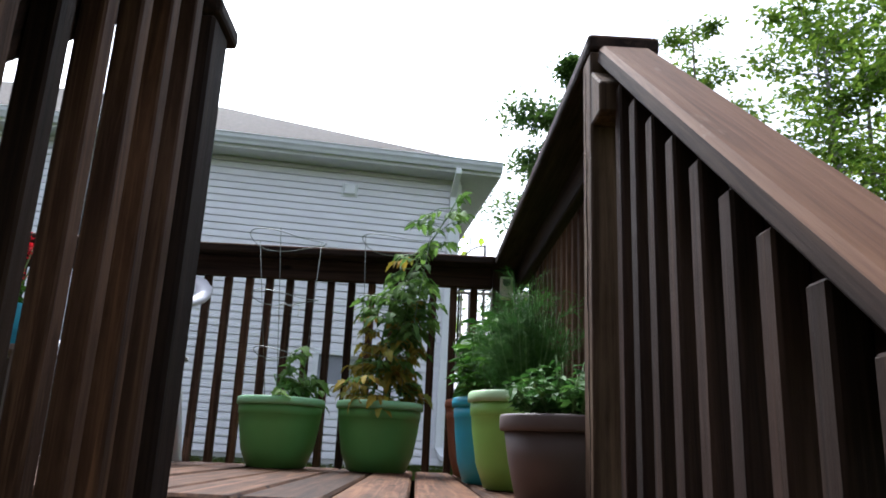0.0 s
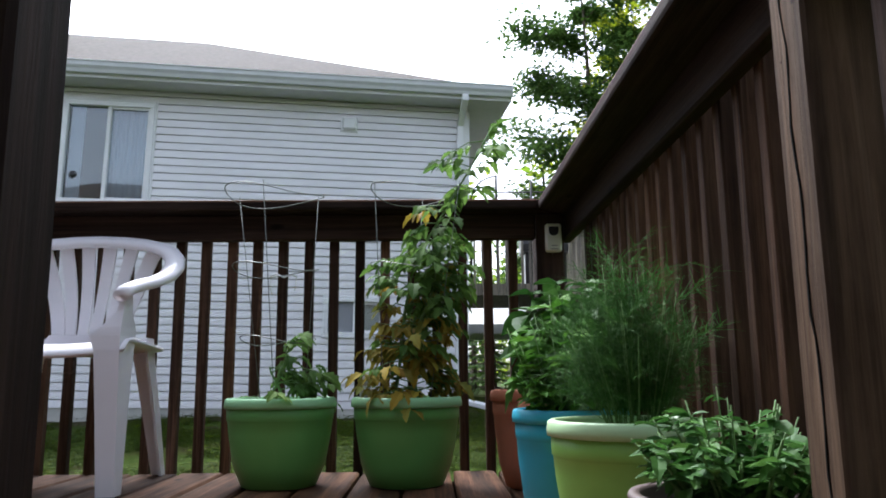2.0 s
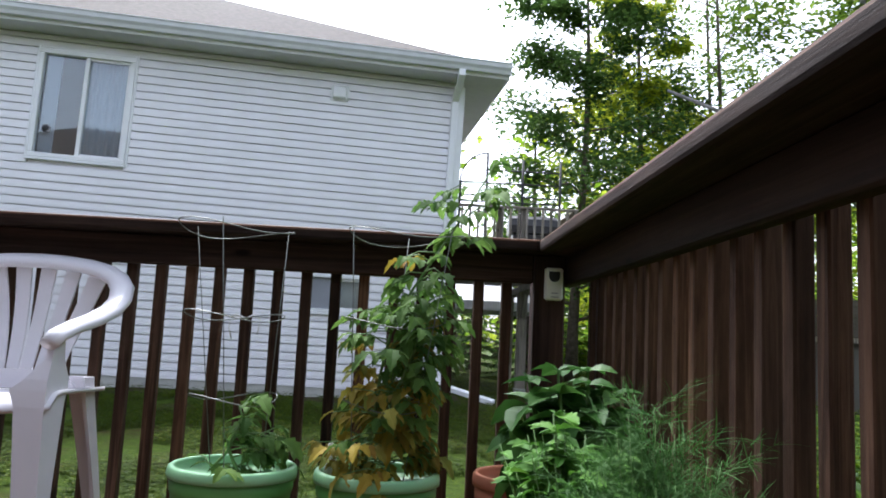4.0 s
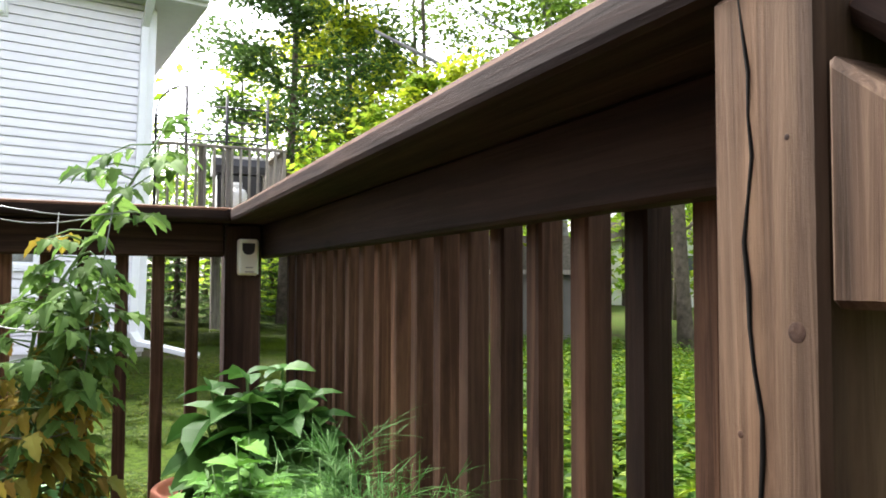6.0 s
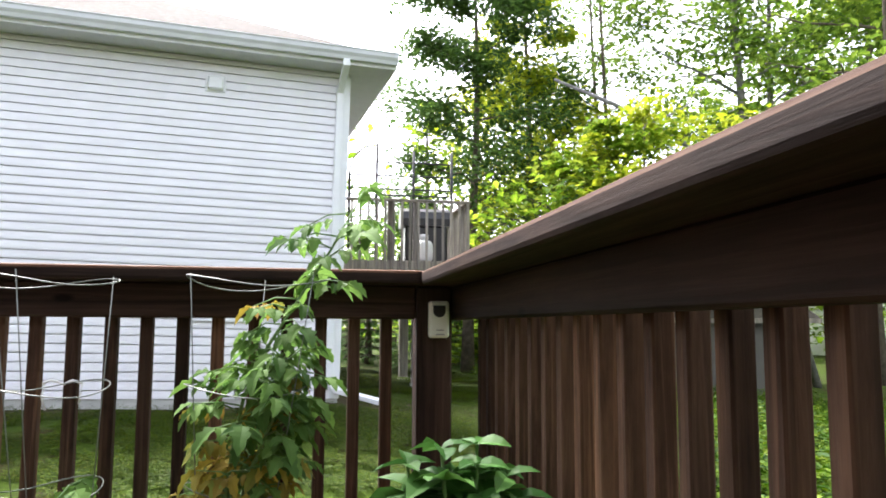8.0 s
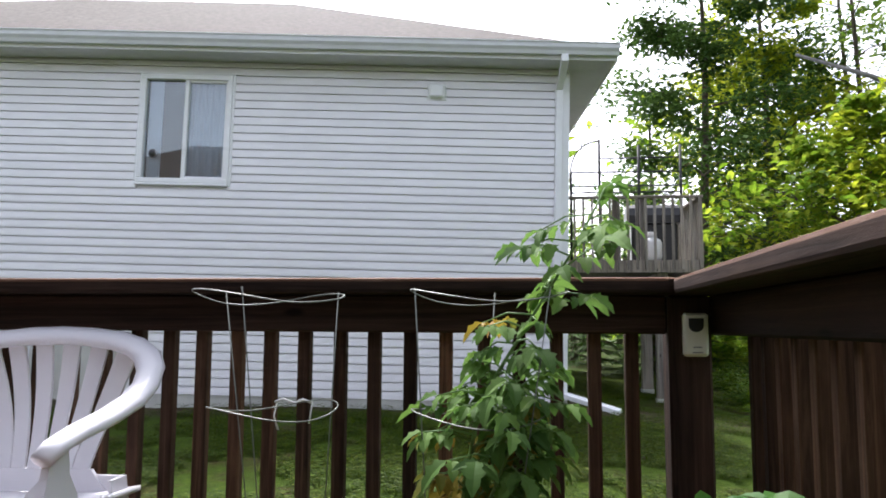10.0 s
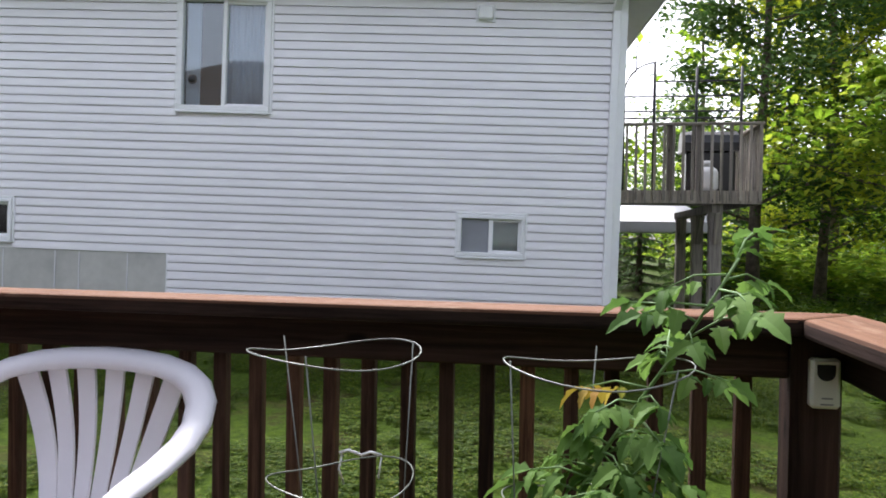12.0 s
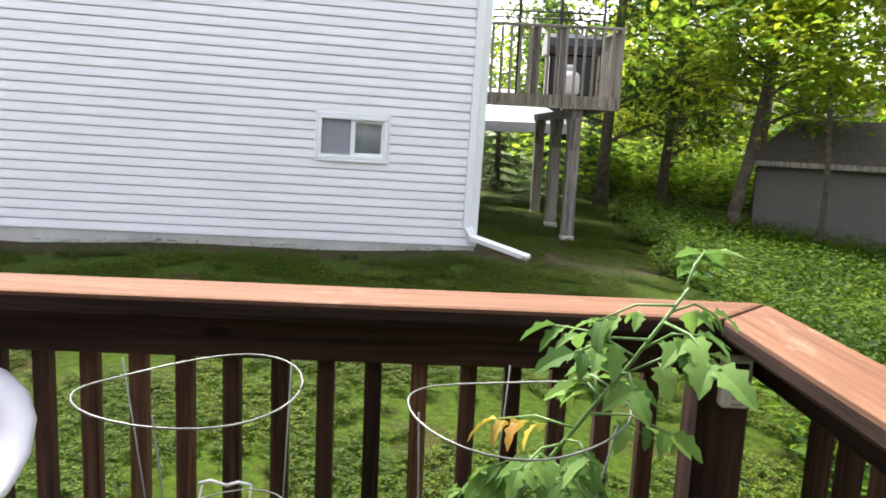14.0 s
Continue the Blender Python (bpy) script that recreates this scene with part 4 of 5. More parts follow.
tree(4.95, 11.6, 5.2, 2.2, 0.40, M_LEAF, M_BARK, 18, "young maple with wide leafy branches by the shed", 4800, 0.15, lean=(0.06, 0), trunk_r=0.12, limbs=14)
tree(6.45, 20.0, 10.0, 2.6, 0.25, M_LEAFYELLOW, M_BARK, 19, "green tree on the lawn beyond the deck", 6500, 0.18, trunk_r=0.2, limbs=18)
tree(5.75, 10.5, 5.4, 2.0, 0.38, M_LEAFYELLOW, M_BARK, 20, "thin maple in front of the shed", 3400, 0.13, trunk_r=0.045, limbs=13)
tree(16.5, 17.0, 14.0, 3.4, 0.2, M_LEAF, M_BARK, 21, "broad green maple in the wood", 8000, 0.2, trunk_r=0.18, limbs=20)
tree(10.5, 10.0, 12.0, 2.6, 0.34, M_LEAFMID, M_BARK, 22, "leafy maple near the deck", 4500, 0.15, trunk_r=0.15, limbs=20)
tree(13.0, 7.0, 12.0, 3.0, 0.25, M_LEAF, M_BARK, 23, "leafy maple near the deck", 5500, 0.16, trunk_r=0.16, limbs=20)
tree(9.5, 2.5, 11.0, 3.4, 0.22, M_LEAF, M_BARKGREY, 24, "leafy maple near the deck", 11000, 0.15, trunk_r=0.15, limbs=20)
conifer(2.6, 16.8, 2.9, 1.3, 31, "small dark spruce behind the posts")
conifer(0.9, 19.5, 2.9, 1.5, 32, "dark spruce behind the canopy")
conifer(3.9, 19.0, 3.4, 1.5, 33, "small dark spruce at the wood's edge")
conifer(1.3, 17.6, 2.3, 1.1, 34, "dark spruce behind the canopy")

# dead trunk leaning through the wood
dead = thing("leaning_trunk", "dead grey trunk leaning between the trees", "trunk")
tubes("trunk", [([(4.9, 13.2, 6.15), (6.2, 13.0, 5.6), (7.6, 13.0, 4.95), (8.6, 13.1, 4.4), (10.4, 13.6, 2.6), (11.6, 14.0, -0.7)], [0.03, 0.05, 0.065, 0.075, 0.09, 0.10]),
                ([(7.0, 13.0, 5.2), (7.8, 12.9, 5.6), (8.3, 12.8, 6.3)], [0.03, 0.02, 0.008]), ([(6.4, 13.0, 5.5), (6.9, 12.9, 4.9), (7.6, 12.8, 4.6)], [0.025, 0.018, 0.006])], M_BARKGREY, dead, 7)

# far wood: one band of trunks and foliage
rng = random.Random(77)
places, lines = [], []
for _ in range(64):
    a = rng.uniform(-0.05, 1.75)
    d = rng.uniform(27, 46)
    cx, cy = d * math.sin(a), d * math.cos(a)
    g = ground_z(cx, cy)
    hgt = rng.uniform(4, 7) if 0.20 < a < 0.52 else rng.uniform(7, 12) if a < 0.35 else rng.uniform(9, 15)
    lines.append(([(cx, cy, g - 0.2), (cx + rng.uniform(-0.5, 0.5), cy, g + hgt * 0.9)], [0.2, 0.05]))
    for _ in range(620):
        u = rng.uniform(0.06, 1)
        r = 2.6 * math.sin(math.pi * min(1, u * 0.8 + 0.2)) ** 0.7
        places.append((Vector((cx + rng.gauss(0, 0.6) * r, cy + rng.gauss(0, 0.6) * r, g + u * hgt)), 0.42, None))
wood_far = thing("far_wood", "green wood of many trees in the distance", "wood", kind="stuff")
tubes("trunk", lines, M_BARK, wood_far, 5)
child("crown", leaf_mesh("crown", places, M_LEAF, CARD, rng, (0.6, 1.3), 0.5, 0.5), wood_far)


# ---- undergrowth and lawn ----
def undergrowth(name, label, count, region, seed, h, leaf, material, outline=OVAL):
    rng = random.Random(seed)
    places = []
    for _ in range(count):
        px, py = region(rng)
        g = ground_z(px, py)
        hh = h * rng.uniform(0.4, 1.2)
        a = rng.uniform(0, 6.28)
        for q in range(8):
            a += 0.8
            u = rng.uniform(0.15, 1)
            places.append((Vector((px + 0.14 * u * math.cos(a), py + 0.14 * u * math.sin(a), g + hh * u)), leaf, (math.cos(a), math.sin(a), 0.35)))
    ob = tagged(new(name, leaf_mesh(name, places, material, outline, rng, (0.6, 1.3), 0.4, 0.5)), label, "undergrowth", kind="stuff")
    return ob


def fern_region(rng):
    while True:
        px, py = rng.uniform(2.2, 9.5), rng.uniform(1.0, 14.5)
        if px > 2.4 + 0.14 * (py - 7) + 0.18 * math.sin(py * 2.3) and not (px > 5.3 and py > 12.1 - 0.51 * (px - 5.3)):
            return px, py


def near_region(rng):
    return rng.uniform(1.6, 7.5), rng.uniform(-3.5, 3.0)


def edge_region(rng):
    return rng.uniform(3.0, 12.0), rng.uniform(17.5, 24.0)


undergrowth("undergrowth", "bright green ferns and weeds at the wood's edge", 20000, fern_region, 41, 0.46, 0.062, M_FERN)
undergrowth("undergrowth", "green weeds beside the deck", 3600, near_region, 42, 0.5, 0.11, M_FERN)
undergrowth("shrubs", "green shrubs at the edge of the lawn", 1400, edge_region, 43, 1.5, 0.26, M_LEAF)


def lawn():
    rng = random.Random(50)
    verts, faces = [], []
    for _ in range(190000):
        py = rng.uniform(0.9, 7.35) if rng.random() < 0.8 else rng.uniform(7.4, 15)
        px = rng.uniform(-8.0, 3.2) if py < 7.4 else rng.uniform(0.3, 3.6)
        if noise.noise((px * 1.3, py * 1.3, 3.0)) < -0.12 + 0.45 * (noise.noise((px * 5, py * 5, 1.0))):
            continue
        if py < 7.4 and py - 0.114 * px > 6.75 + 0.3 * noise.noise((px * 2, py * 2, 5.0)) and rng.random() < 0.8:
            continue
        g = ground_z(px, py)
        a = rng.uniform(0, 6.28)
        if rng.random() < 0.72:
            r = rng.uniform(0.010, 0.022)
            z = g + rng.uniform(0.02, 0.06)
            i = len(verts)
            for q in range(3):
                b = a + q * 2.094
                verts += [(px, py, z), (px + r * math.cos(b - 0.5), py + r * math.sin(b - 0.5), z + 0.005), (px + 1.5 * r * math.cos(b), py + 1.5 * r * math.sin(b), z + 0.003), (px + r * math.cos(b + 0.5), py + r * math.sin(b + 0.5), z + 0.005)]
                faces.append((i + 4 * q, i + 4 * q + 1, i + 4 * q + 2, i + 4 * q + 3))
        else:
            h = rng.uniform(0.025, 0.055)
            w = 0.003
            dx, dy = math.cos(a), math.sin(a)
            i = len(verts)
            verts += [(px - w * dy, py + w * dx, g), (px + w * dy, py - w * dx, g), (px + dx * h * 0.5, py + dy * h * 0.5, g + h)]
            faces.append((i, i + 1, i + 2))
    tagged(new("grass", mesh_of("grass", verts, faces, M_GRASS)), "short green grass and clover with thin patches", "grass", kind="stuff")


lawn()


# ---- pots and plants on the deck ----
def pot(name, label, x, y, r_rim, h, r_foot, body, rim, group="", z=0.0):
    p = thing(name, label, "plant pot", group, at=pose(x, y, z))
    t = 0.006
    lathe("body", [(r_foot - 0.01, 0), (r_foot, 0.004), (r_foot + (r_rim - r_foot) * 0.45, h * 0.25), (r_foot + (r_rim - r_foot) * 0.72, h * 0.6), (r_rim * 0.93, h * 0.74), (r_rim * 0.935, h * 0.745), (r_rim * 0.95, h * 0.76), (r_rim * 0.955, h * 0.90), (r_rim * 0.955 - t, h * 0.90), (r_rim * 0.93 - t, h * 0.7), (r_foot, h * 0.66)], body, p)
    lathe("rim", [(r_rim * 0.957, h * 0.885), (r_rim, h * 0.89), (r_rim * 1.005, h * 0.93), (r_rim * 0.99, h * 0.985), (r_rim * 0.96, h), (r_rim * 0.90, h), (r_rim * 0.885, h * 0.97), (r_rim * 0.885, h * 0.90)], rim, p, label="paler rolled rim")
    lathe("soil", [(r_rim * 0.90, h * 0.78), (r_rim * 0.90, h * 0.82), (r_rim * 0.5, h * 0.85)], M_SOIL, p, 24)
    return p


POT1, POT2 = (-0.818, -0.245), (-0.446, -0.255)
pot("plant_pot", "green plastic pot with pale rim on the deck", *POT1, 0.163, 0.252, 0.108, M_GREENPOT, M_GREENRIM, "green pots")
pot("plant_pot", "green plastic pot with pale rim on the deck", *POT2, 0.163, 0.252, 0.108, M_GREENPOT, M_GREENRIM, "green pots")
pot("plant_pot", "sky-blue plastic pot beside the railing", -0.078, -0.90, 0.125, 0.24, 0.088, M_BLUEPOT, M_BLUEPOT)
pot("plant_pot", "lime green plastic pot with pale rim", -0.038, -1.22, 0.140, 0.235, 0.095, M_LIME, M_LIMERIM)
pot("plant_pot", "terracotta pot with sparse seedlings in the deck corner", -0.072, -0.32, 0.132, 0.27, 0.09, M_TERRACOTTA, M_TERRACOTTA, "terracotta pots")
pot("plant_pot", "terracotta pot holding the bushy basil", -0.045, -0.63, 0.115, 0.25, 0.08, M_TERRACOTTA, M_TERRACOTTA, "terracotta pots")


def planter(x, y, r, h):
    """Wide round pot with a flat lip and ribs under it."""
    p = thing("plant_pot", "weathered brown plastic pot with flat lip beside the railing", "plant pot", at=pose(x, y, 0))
    lathe("body", [(r * 0.72, 0), (r * 0.75, 0.004), (r * 0.86, h * 0.45), (r * 0.935, h * 0.84), (r * 0.90, h * 0.84), (r * 0.8, h * 0.5)], M_BROWNPOT, p)
    lathe("rim", [(r * 0.937, h * 0.80), (r * 0.99, h * 0.81), (r, h * 0.84), (r, h * 0.97), (r * 0.985, h), (r * 0.90, h), (r * 0.885, h * 0.97), (r * 0.885, h * 0.86)], M_BROWNPOT, p)
    lathe("soil", [(r * 0.88, h * 0.7), (r * 0.88, h * 0.80), (r * 0.4, h * 0.85)], M_SOIL, p, 24)


planter(0.0, -1.575, 0.134, 0.165)


def cage(x, y, label, seed, lean):
    """Cone of three legs with wire rings, wide at the top."""
    c = thing("tomato_cage", label, "plant support", "tomato cages", at=pose(x, y, 0.20))
    ox, oy = lean
    rings = ((0.0, 0.085), (0.22, 0.108), (0.43, 0.124), (0.655, 0.142))
    rng = random.Random(seed)
    for z, r in rings[1:]:
        pts = []
        for k in range(37):
            a = 2 * math.pi * k / 36
            rr = r * (1 + 0.06 * math.sin(2 * a + seed) + (0.05 * math.cos(3 * a) if z > 0.5 else 0))
            pts.append((ox * z / 0.655 + rr * math.cos(a), oy * z / 0.655 + rr * math.sin(a), z + 0.012 * math.sin(a * 2 + seed)))
        tubes("ring", [(pts, 0.0015)], M_WIRE, c, 5)
    for k in range(3):
        a = 2.1 * k + 0.5 + seed
        tubes("leg", [([(0.07 * math.cos(a), 0.07 * math.sin(a), -0.03), (ox + 0.143 * math.cos(a), oy + 0.143 * math.sin(a), 0.67)], 0.0013)], M_WIRE, c, 5)
    return c


cage(*POT1, "galvanised wire tomato cage standing in a pot", 0, (-0.031, -0.040))
cage(*POT2, "galvanised wire tomato cage round the tall tomato plant", 1, (0.039, -0.070))
twine = thing("twine", "white twine knotted on the wire cage", "twine", at=pose(POT1[0] - 0.02, POT1[1] + 0.125, 0.63))
tubes("strand", [([(-0.05, 0.0, 0), (-0.03, -0.004, 0.008), (-0.005, 0.0, -0.002), (0.015, -0.005, 0.007), (0.035, 0, 0)], 0.003), ([(-0.045, 0, 0), (-0.05, -0.004, -0.03), (-0.04, -0.003, -0.06)], 0.002), ([(0.035, 0, 0), (0.03, -0.004, -0.045)], 0.002)], M_TWINE, twine, 5)


def tomato(name, label, x, y, z0, height, seed, n_leaf, yellow, lean):
    rng = random.Random(seed)
    t = thing(name, label, "plant", at=pose(x, y, z0))
    stems, green, old = [], [], []
    for s in range(3):
        a = s * 2.1 + seed
        pts = []
        top = height * (1.0 if s == 0 else rng.uniform(0.58, 0.74))
        tilt = 1.0 if s == 0 else 0.35
        for k in range(9):
            u = k / 8
            pts.append(Vector((0.05 * math.cos(a) * (1 - u * 0.5) + tilt * lean[0] * u * u + 0.015 * math.sin(u * 9 + s), 0.05 * math.sin(a) + tilt * lean[1] * u * u, top * u - 0.02)))
        stems.append((pts, [0.006 * (1 - 0.6 * k / 8) for k in range(9)]))
        nb = max(4, int(n_leaf / 3))
        for j in range(nb):
            u = 0.08 + 0.92 * (j + rng.random()) / nb
            i = min(7, int(u * 8))
            p = pts[i].lerp(pts[i + 1], u * 8 - i)
            b = rng.uniform(0, 6.28)
            L = rng.uniform(0.07, 0.15) * (1.1 - 0.35 * u)
            e = p + Vector((math.cos(b) * L, math.sin(b) * L, rng.uniform(-0.03, 0.06)))
            stems.append(([p, p.lerp(e, 0.5) + Vector((0, 0, 0.012)), e], [0.0022, 0.0018, 0.001]))
            store = old if rng.random() < yellow * max(0, 1.15 - 1.5 * u) else green
            d = (e - p).normalized()
            sd = Vector((-d.y, d.x, 0))
            store.append((e, 0.055, (d.x, d.y, -0.35)))
            for f in (0.45, 0.7, 0.9):
                for sg in (-1, 1):
                    store.append((p.lerp(e, f), 0.043, tuple(sd * sg + d * 0.5 + Vector((0, 0, -0.3)))))
    tubes("stem", stems, M_STEM, t, 5)
    child("leaves", leaf_mesh("leaves", green, M_TOMATO, LOBED, rng, (0.7, 1.25), 0.7, 0.2), t)
    if old:
        child("old_leaves", leaf_mesh("old_leaves", old, M_YELLOW, LOBED, rng, (0.7, 1.25), 0.9, 0.1), t, label="yellowed dying leaves")


tomato("tomato_plant", "tall tomato plant with yellowed lower leaves", *POT2, 0.205, 0.85, 3, 150, 1.0, (0.27, -0.10))
tomato("pepper_plant", "small leafy pepper plant in a green pot", *POT1, 0.205, 0.22, 5, 24, 0.0, (0.0, 0.0))


def basil(x, y, z0, seed):
    rng = random.Random(seed)
    t = thing("basil_plant", "bushy basil with large cupped leaves", "plant", at=pose(x, y, z0))
    stems, places = [], []
    for s in range(24):
        a, r = rng.uniform(0, 6.28), 0.09 * math.sqrt(rng.random())
        hgt = rng.uniform(0.16, 0.30) * (1.1 - r * 2)
        top = Vector((r * 1.3 * math.cos(a), r * 1.3 * math.sin(a), hgt))
        stems.append(([Vector((r * 0.5 * math.cos(a), r * 0.5 * math.sin(a), -0.02)), top], [0.004, 0.003]))
        for lvl in range(3):
            for q in range(4):
                b = q * 1.57 + lvl * 0.78 + a
                places.append((top - Vector((0, 0, 0.05 * lvl)), 0.062 + 0.024 * lvl, (math.cos(b), math.sin(b), 0.35 - 0.4 * lvl)))
    tubes("stem", stems, M_STEM, t, 5)
    cup = ((0, 0.03), (0.2, 0.24), (0.45, 0.33), (0.75, 0.24), (1, 0.01))
    child("leaves", leaf_mesh("leaves", places, M_BASIL, cup, rng, (0.8, 1.2), 0.7, 0.3), t)


basil(-0.02, -0.60, 0.24, 8)


def bushy(name, label, x, y, z0, spread, height, count, leaf, material, seed, outline=LOBED):
    rng = random.Random(seed)
    t = thing(name, label, "plant", at=pose(x, y, z0))
    stems, places = [], []
    for s in range(count):
        a = rng.uniform(0, 6.28)
        r = math.sqrt(rng.random())
        e = Vector((spread[0] * r * math.cos(a), spread[1] * r * math.sin(a), height * rng.uniform(0.45, 1.0) * (1.1 - 0.4 * r)))
        stems.append(([Vector((e.x * 0.35, e.y * 0.35, -0.02)), Vector((e.x * 0.75, e.y * 0.75, e.z * 0.6)), e], [0.003, 0.002, 0.001]))
        for q in range(9):
            u = rng.uniform(0.35, 1)
            b = rng.uniform(0, 6.28)
            p = Vector((e.x * (0.35 + 0.65 * u), e.y * (0.35 + 0.65 * u), e.z * u))
            places.append((p, leaf, (math.cos(b), math.sin(b), rng.uniform(-0.2, 0.4))))
    tubes("stem", stems, M_STEM, t, 4)
    child("leaves", leaf_mesh("leaves", places, material, outline, rng, (0.6, 1.3), 0.5, 0.3), t)


bushy("seedlings", "few small green seedlings in a terracotta pot", -0.072, -0.32, 0.22, (0.09, 0.09), 0.07, 8, 0.03, M_HERB, 14)
bushy("parsley_plant", "bright green leafy parsley in a blue pot", -0.078, -0.90, 0.20, (0.15, 0.15), 0.29, 90, 0.045, M_HERB, 9)
bushy("strawberry_plant", "low green leafy plant in the brown pot", 0.0, -1.575, 0.14, (0.13, 0.13), 0.15, 85, 0.030, M_BASIL, 10, OVAL)


def dill(x, y, z0, seed):
    """Feathery fronds: fine threads branching from upright stems."""
    rng = random.Random(seed)
    t = thing("dill_plant", "tall feathery green dill plant", "plant", at=pose(x, y, z0))
    stems, places = [], []
    for s in range(36):
        a, r = rng.uniform(0, 6.28), rng.random()
        top = Vector((0.13 * r * math.cos(a), 0.14 * r * math.sin(a), rng.uniform(0.20, 0.33) * (1.05 - 0.55 * r * r)))
        base = Vector((0.03 * math.cos(a), 0.03 * math.sin(a), -0.02))
        stems.append(([base, base.lerp(top, 0.5), top], [0.0018, 0.0012, 0.0006]))
        for j in range(16):
            p = base.lerp(top, 0.25 + 0.75 * rng.random())
            b = rng.uniform(0, 6.28)
            d = Vector((math.cos(b), math.sin(b), rng.uniform(0.1, 0.9))).normalized()
            L = rng.uniform(0.05, 0.09)
            for q in range(18):
                u = rng.random()
                places.append((p + d * L * u, 0.035, tuple(d + Vector((rng.uniform(-1, 1), rng.uniform(-1, 1), rng.uniform(-0.6, 0.6))))))
    tubes("stem", stems, M_STEM, t, 4)
    child("fronds", leaf_mesh("fronds", places, M_DILL, ((0, 0.016), (0.6, 0.014), (1, 0.004)), rng, (0.6, 1.4), 0.3, 0.5), t)


dill(-0.025, -1.22, 0.20, 12)

# ---- white garden chair ----
def chair(x, y, rz):
    c = thing("garden_chair", "white moulded plastic garden armchair with slatted back", "chair", at=pose(x, y, 0, 0, 0, rz))
    w = 0.25
    # seat: curved sheet with thickness, front at -y
    verts, faces = [], []
    nx, ny = 10, 10
    for layer in (0, 1):
        for j in range(ny + 1):
            v = j / ny
            for i in range(nx + 1):
                u = i / nx * 2 - 1
                zz = 0.432 - 0.018 * (1 - u * u) - 0.02 * v + (-0.035 * max(0, 0.12 - v) / 0.12) - 0.012 * layer
                verts.append((u * (w - 0.02 * v), -0.24 + 0.43 * v, zz))
    s = (nx + 1) * (ny + 1)
    for j in range(ny):
        for i in range(nx):
            a = j * (nx + 1) + i
            faces += [(a, a + 1, a + nx + 2, a + nx + 1), (s + a, s + a + nx + 1, s + a + nx + 2, s + a + 1)]
    for i in range(nx):
        faces += [(i, s + i, s + i + 1, i + 1), (ny * (nx + 1) + i, ny * (nx + 1) + i + 1, s + ny * (nx + 1) + i + 1, s + ny * (nx + 1) + i)]
    for j in range(ny):
        a, b = j * (nx + 1), j * (nx + 1) + nx
        faces += [(a, a + nx + 1, s + a + nx + 1, s + a), (b, s + b, s + b + nx + 1, b + nx + 1)]
    child("seat", mesh_of("seat", verts, faces, M_CHAIR, True), c)
    # legs: angle-shaped; the front ones rise past the seat into the arms
    for sx in (-1, 1):
        for sy, rows in ((-1, ((0.552, -0.200, 0.232, 0.060, 0.014), (0.50, -0.212, 0.233, 0.078, 0.018), (0.455, -0.230, 0.235, 0.125, 0.055), (0.43, -0.236, 0.236, 0.132, 0.085), (0.39, -0.242, 0.238, 0.118, 0.070), (0.20, -0.252, 0.246, 0.085, 0.058), (0.0, -0.262, 0.254, 0.055, 0.048))),
                         (1, ((0.44, 0.165, 0.205, 0.075, 0.075), (0.36, 0.175, 0.212, 0.070, 0.066), (0.2, 0.200, 0.228, 0.055, 0.055), (0.0, 0.232, 0.245, 0.042, 0.042)))):
            verts, faces = [], []
            t = 0.010
            for zz, cy, cx, ay, ax in rows:
                for p, q in ((0, 0), (ax, 0), (ax, t), (t, t), (t, ay), (0, ay)):
                    verts.append((sx * (cx - p), cy - sy * q, zz))
            n = 6
            for k in range(len(rows) - 1):
                for q in range(n):
                    faces.append((k * n + q, k * n + (q + 1) % n, (k + 1) * n + (q + 1) % n, (k + 1) * n + q))
            faces += [tuple(range(n)), tuple(range((len(rows) - 1) * n, len(rows) * n))]
            child("leg", mesh_of("leg", verts, faces, M_CHAIR), c)
    # arms and top rail: one rounded bow
    def ring_sweep(name, pts, wid, thick):
        verts, faces = [], []
        P = [Vector(p) for p in pts]
        n = 10
        for k, p in enumerate(P):
            t = (P[min(k + 1, len(P) - 1)] - P[max(k - 1, 0)]).normalized()
            side = t.cross(Vector((0, -0.5, 0.85)))
            side.normalize()
            up = side.cross(t)
            for q in range(n):
                a = 2 * math.pi * q / n
                verts.append(p + side * (wid[k] * math.cos(a)) + up * (thick[k] * math.sin(a)))
        for k in range(len(P) - 1):
            for q in range(n):
                faces.append((k * n + q, k * n + (q + 1) % n, (k + 1) * n + (q + 1) % n, (k + 1) * n + q))
        faces += [tuple(range(n))[::-1], tuple((len(P) - 1) * n + q for q in range(n))]
        child(name, mesh_of(name, verts, faces, M_CHAIR, True), c)
    half_bow = [(0.226, -0.225, 0.540), (0.233, -0.195, 0.562), (0.243, -0.13, 0.582), (0.263, -0.05, 0.603), (0.280, 0.02, 0.630), (0.286, 0.07, 0.660), (0.276, 0.115, 0.695),
                (0.250, 0.15, 0.723), (0.208, 0.175, 0.745), (0.15, 0.19, 0.760), (0.08, 0.198, 0.768)]
    pts = half_bow + [(0.0, 0.20, 0.771)] + [(-px, py, pz) for px, py, pz in half_bow[::-1]]
    k = len(pts)
    ring_sweep("arm_bow", pts, [0.024 + 0.009 * min(1, 0.25 * min(q, k - 1 - q)) for q in range(k)], [0.018] * k)
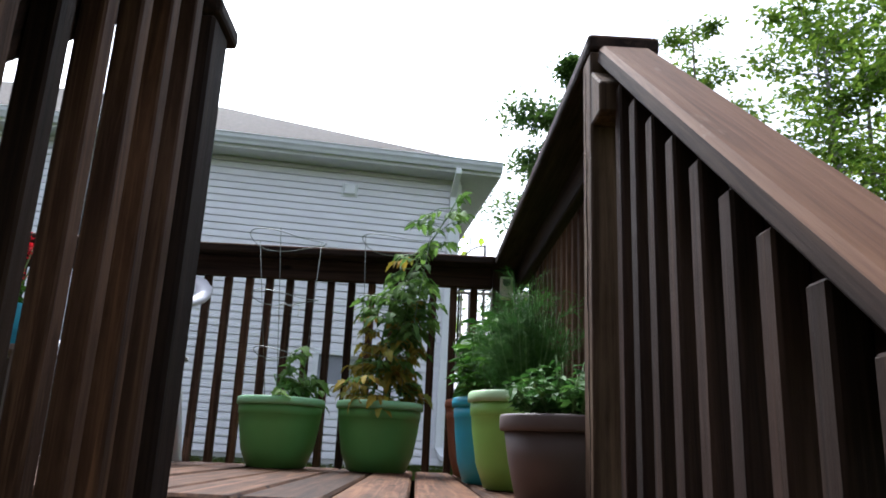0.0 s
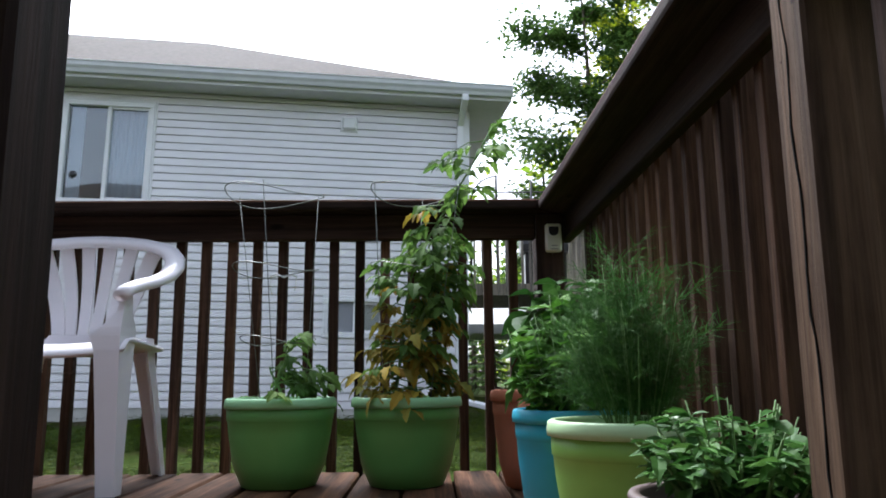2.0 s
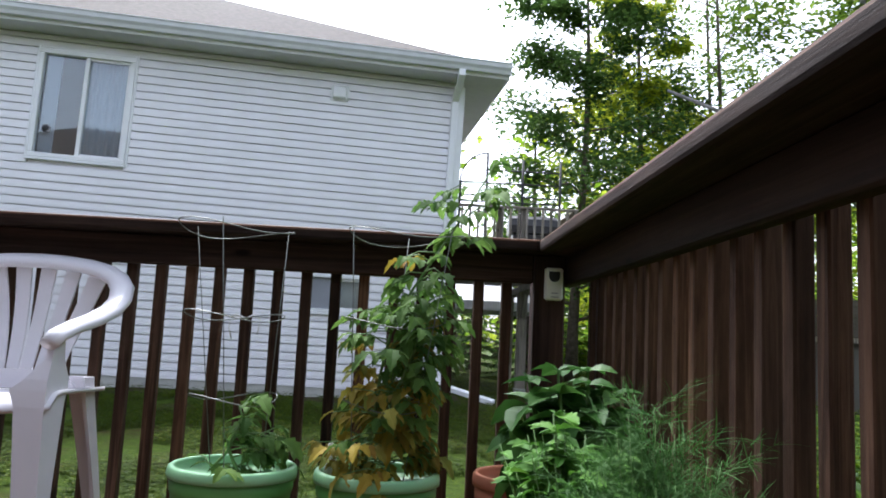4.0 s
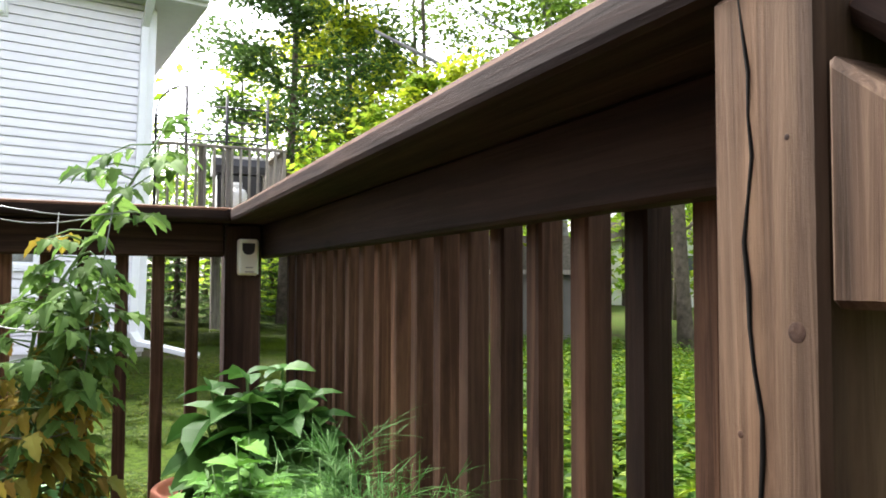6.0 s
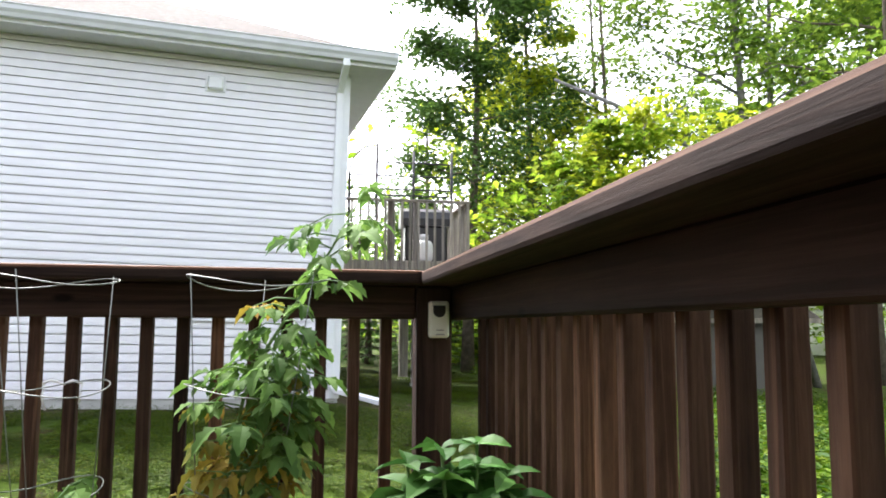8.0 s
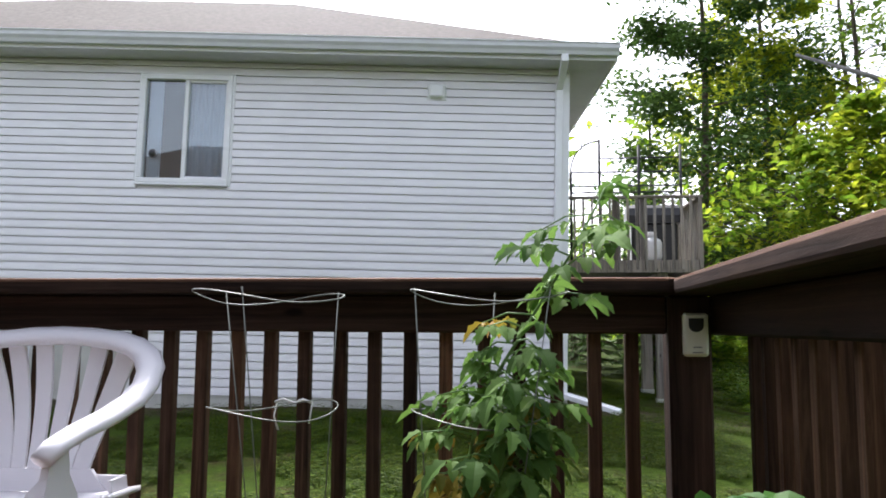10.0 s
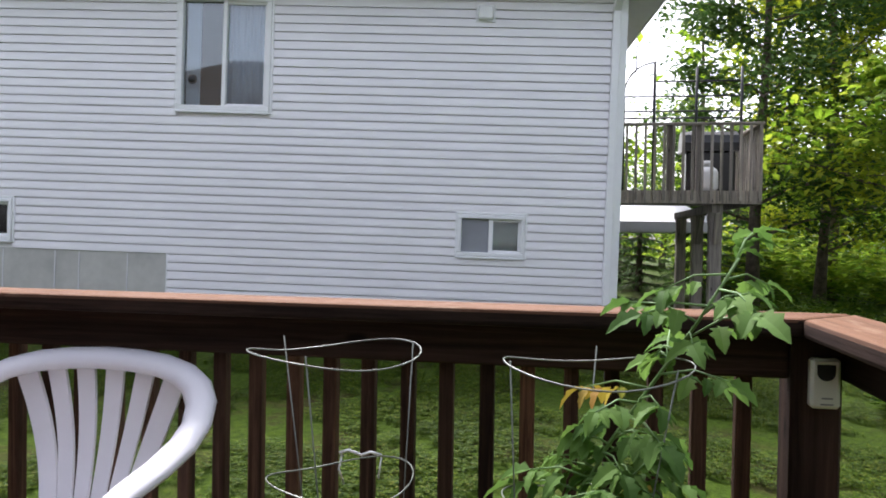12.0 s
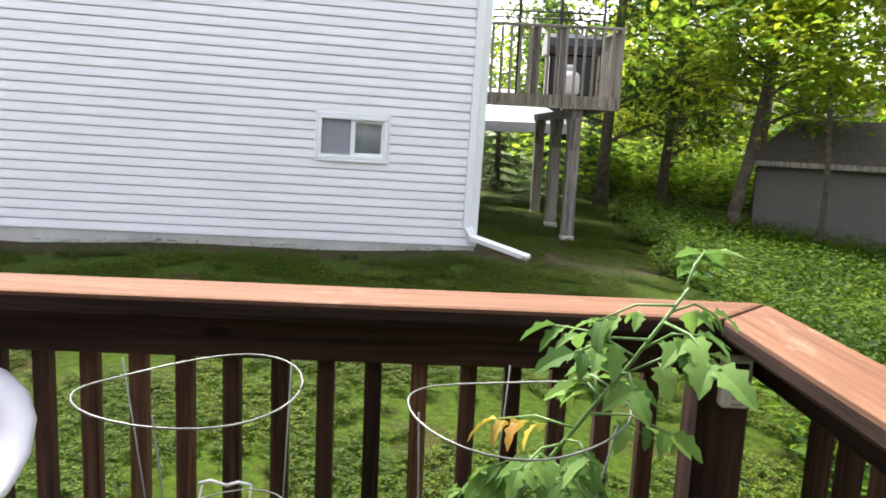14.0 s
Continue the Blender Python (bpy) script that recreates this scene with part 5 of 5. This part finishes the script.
    # back slats, fanning out of one panel above the seat
    for j in range(6):
        u = (j - 2.5) / 2.5
        xb, xt = u * 0.098, u * 0.182
        zt = 0.765 - 0.45 * xt * xt - 0.012 * abs(u)
        verts, faces = [], []
        for q in range(9):
            v = q / 8
            hw = (0.0175 if abs(u) < 0.9 else 0.022) * (0.92 + 0.32 * v)
            xx = xb + (xt - xb) * (v ** 1.25)
            yy = 0.150 + 0.042 * v + 0.014 * math.sin(v * 3.1)
            zz = 0.455 + (zt - 0.455) * v
            verts += [(xx - hw, yy, zz), (xx + hw, yy, zz), (xx + hw, yy + 0.009, zz), (xx - hw, yy + 0.009, zz)]
        for q in range(8):
            for e in range(4):
                faces.append((4 * q + e, 4 * q + (e + 1) % 4, 4 * q + 4 + (e + 1) % 4, 4 * q + 4 + e))
        faces += [(3, 2, 1, 0), (32, 33, 34, 35)]
        child("slat", mesh_of("slat", verts, faces, M_CHAIR), c)
    verts, faces = [], []
    for z, hw, y0 in ((0.40, 0.165, 0.150), (0.425, 0.145, 0.148), (0.454, 0.124, 0.149)):
        verts += [(-hw, y0, z), (hw, y0, z), (hw, y0 + 0.012, z), (-hw, y0 + 0.012, z)]
    for q in range(2):
        for e in range(4):
            faces.append((4 * q + e, 4 * q + (e + 1) % 4, 4 * q + 4 + (e + 1) % 4, 4 * q + 4 + e))
    faces += [(3, 2, 1, 0), (8, 9, 10, 11)]
    child("back_panel", mesh_of("back_panel", verts, faces, M_CHAIR), c)
    return c


chair(-1.485, -0.185, 3)

# ---- small things ----
dev = thing("electronic_repeller", "ivory plastic outdoor device with black lens on the corner post", "electronic device", at=pose(0.056, 0.046, 0.783, 0, 0, 0))
bm = bmesh.new()
box_bm(-0.028, 0.028, -0.012, 0.015, -0.05, 0.05, 0.006, bm)
child("case", bm_mesh("case", bm, M_DEVICE), dev)
verts = [(0.017 * math.cos(a) if z is None else z[0], -0.0135, 0.022 + (0.016 * math.sin(a) if z is None else z[1])) for a, z in [(math.pi + k * math.pi / 12, None) for k in range(13)]] + [(0.017, -0.0135, 0.038), (-0.017, -0.0135, 0.038)]
n = len(verts)
verts += [(v[0], -0.0115, v[2]) for v in verts]
faces = [tuple(range(n)), tuple(range(n, 2 * n))[::-1]] + [(q, (q + 1) % n, n + (q + 1) % n, n + q) for q in range(n)]
child("lens", mesh_of("lens", verts, faces, M_BLACK), dev, label="black rounded sensor window")
box("print_bar", (-0.008, 0.012, -0.0135, -0.0119, -0.030, -0.027), M_INK, dev)
box("print_bar", (-0.010, 0.014, -0.0135, -0.0119, -0.042, -0.039), M_INK, dev)

bottle = thing("plant_feeder", "small pale plastic bottle stuck in a green pot", "bottle", at=pose(POT2[0] - 0.125, POT2[1] + 0.02, 0.20))
lathe("body", [(0.014, 0), (0.016, 0.01), (0.016, 0.075), (0.008, 0.095)], M_DEVICE, bottle, 16)
lathe("neck", [(0.008, 0.0955), (0.008, 0.11), (0.006, 0.113)], M_DEVICE, bottle, 12)

# hanging flower pot far along the front railing
fp = thing("flower_pot", "teal pot with red flowers on the front railing", "plant pot", at=pose(-1.95, -0.16, 0.40))
lathe("body", [(0.07, 0), (0.10, 0.16), (0.105, 0.17), (0.095, 0.17), (0.09, 0.12)], M_BLUEPOT, fp, 24)
shelf = thing("plant_stand", "small grey wooden plant stand by the railing", "stand")
box("top", (-2.12, -1.78, -0.33, 0.0, 0.375, 0.40), M_GREYWOOD, shelf, 0.004)
for a, b in ((-2.10, -0.31), (-1.82, -0.31), (-2.10, -0.04), (-1.82, -0.04)):
    box("leg", (a, a + 0.03, b, b + 0.03, 0.0, 0.374), M_GREYWOOD, shelf)
fl = thing("geranium", "red geranium in flower", "plant", at=pose(-1.95, -0.16, 0.52))
rng = random.Random(66)
heads = [Vector((rng.uniform(-0.12, 0.12), rng.uniform(-0.12, 0.08), rng.uniform(0.06, 0.30))) for _ in range(9)]
tubes("stem", [([(0, 0, 0), h * 0.6, h], 0.003) for h in heads], M_STEM, fl, 4)
child("leaves", leaf_mesh("leaves", [(Vector((rng.uniform(-0.13, 0.13), rng.uniform(-0.13, 0.13), rng.uniform(0.02, 0.14))), 0.06, None) for _ in range(70)], M_HERB, OVAL, rng), fl)
child("petals", leaf_mesh("petals", [(h + Vector((rng.gauss(0, 0.02), rng.gauss(0, 0.02), rng.gauss(0, 0.018))), 0.022, None) for h in heads for _ in range(40)], M_RED, OVAL, rng), fl)
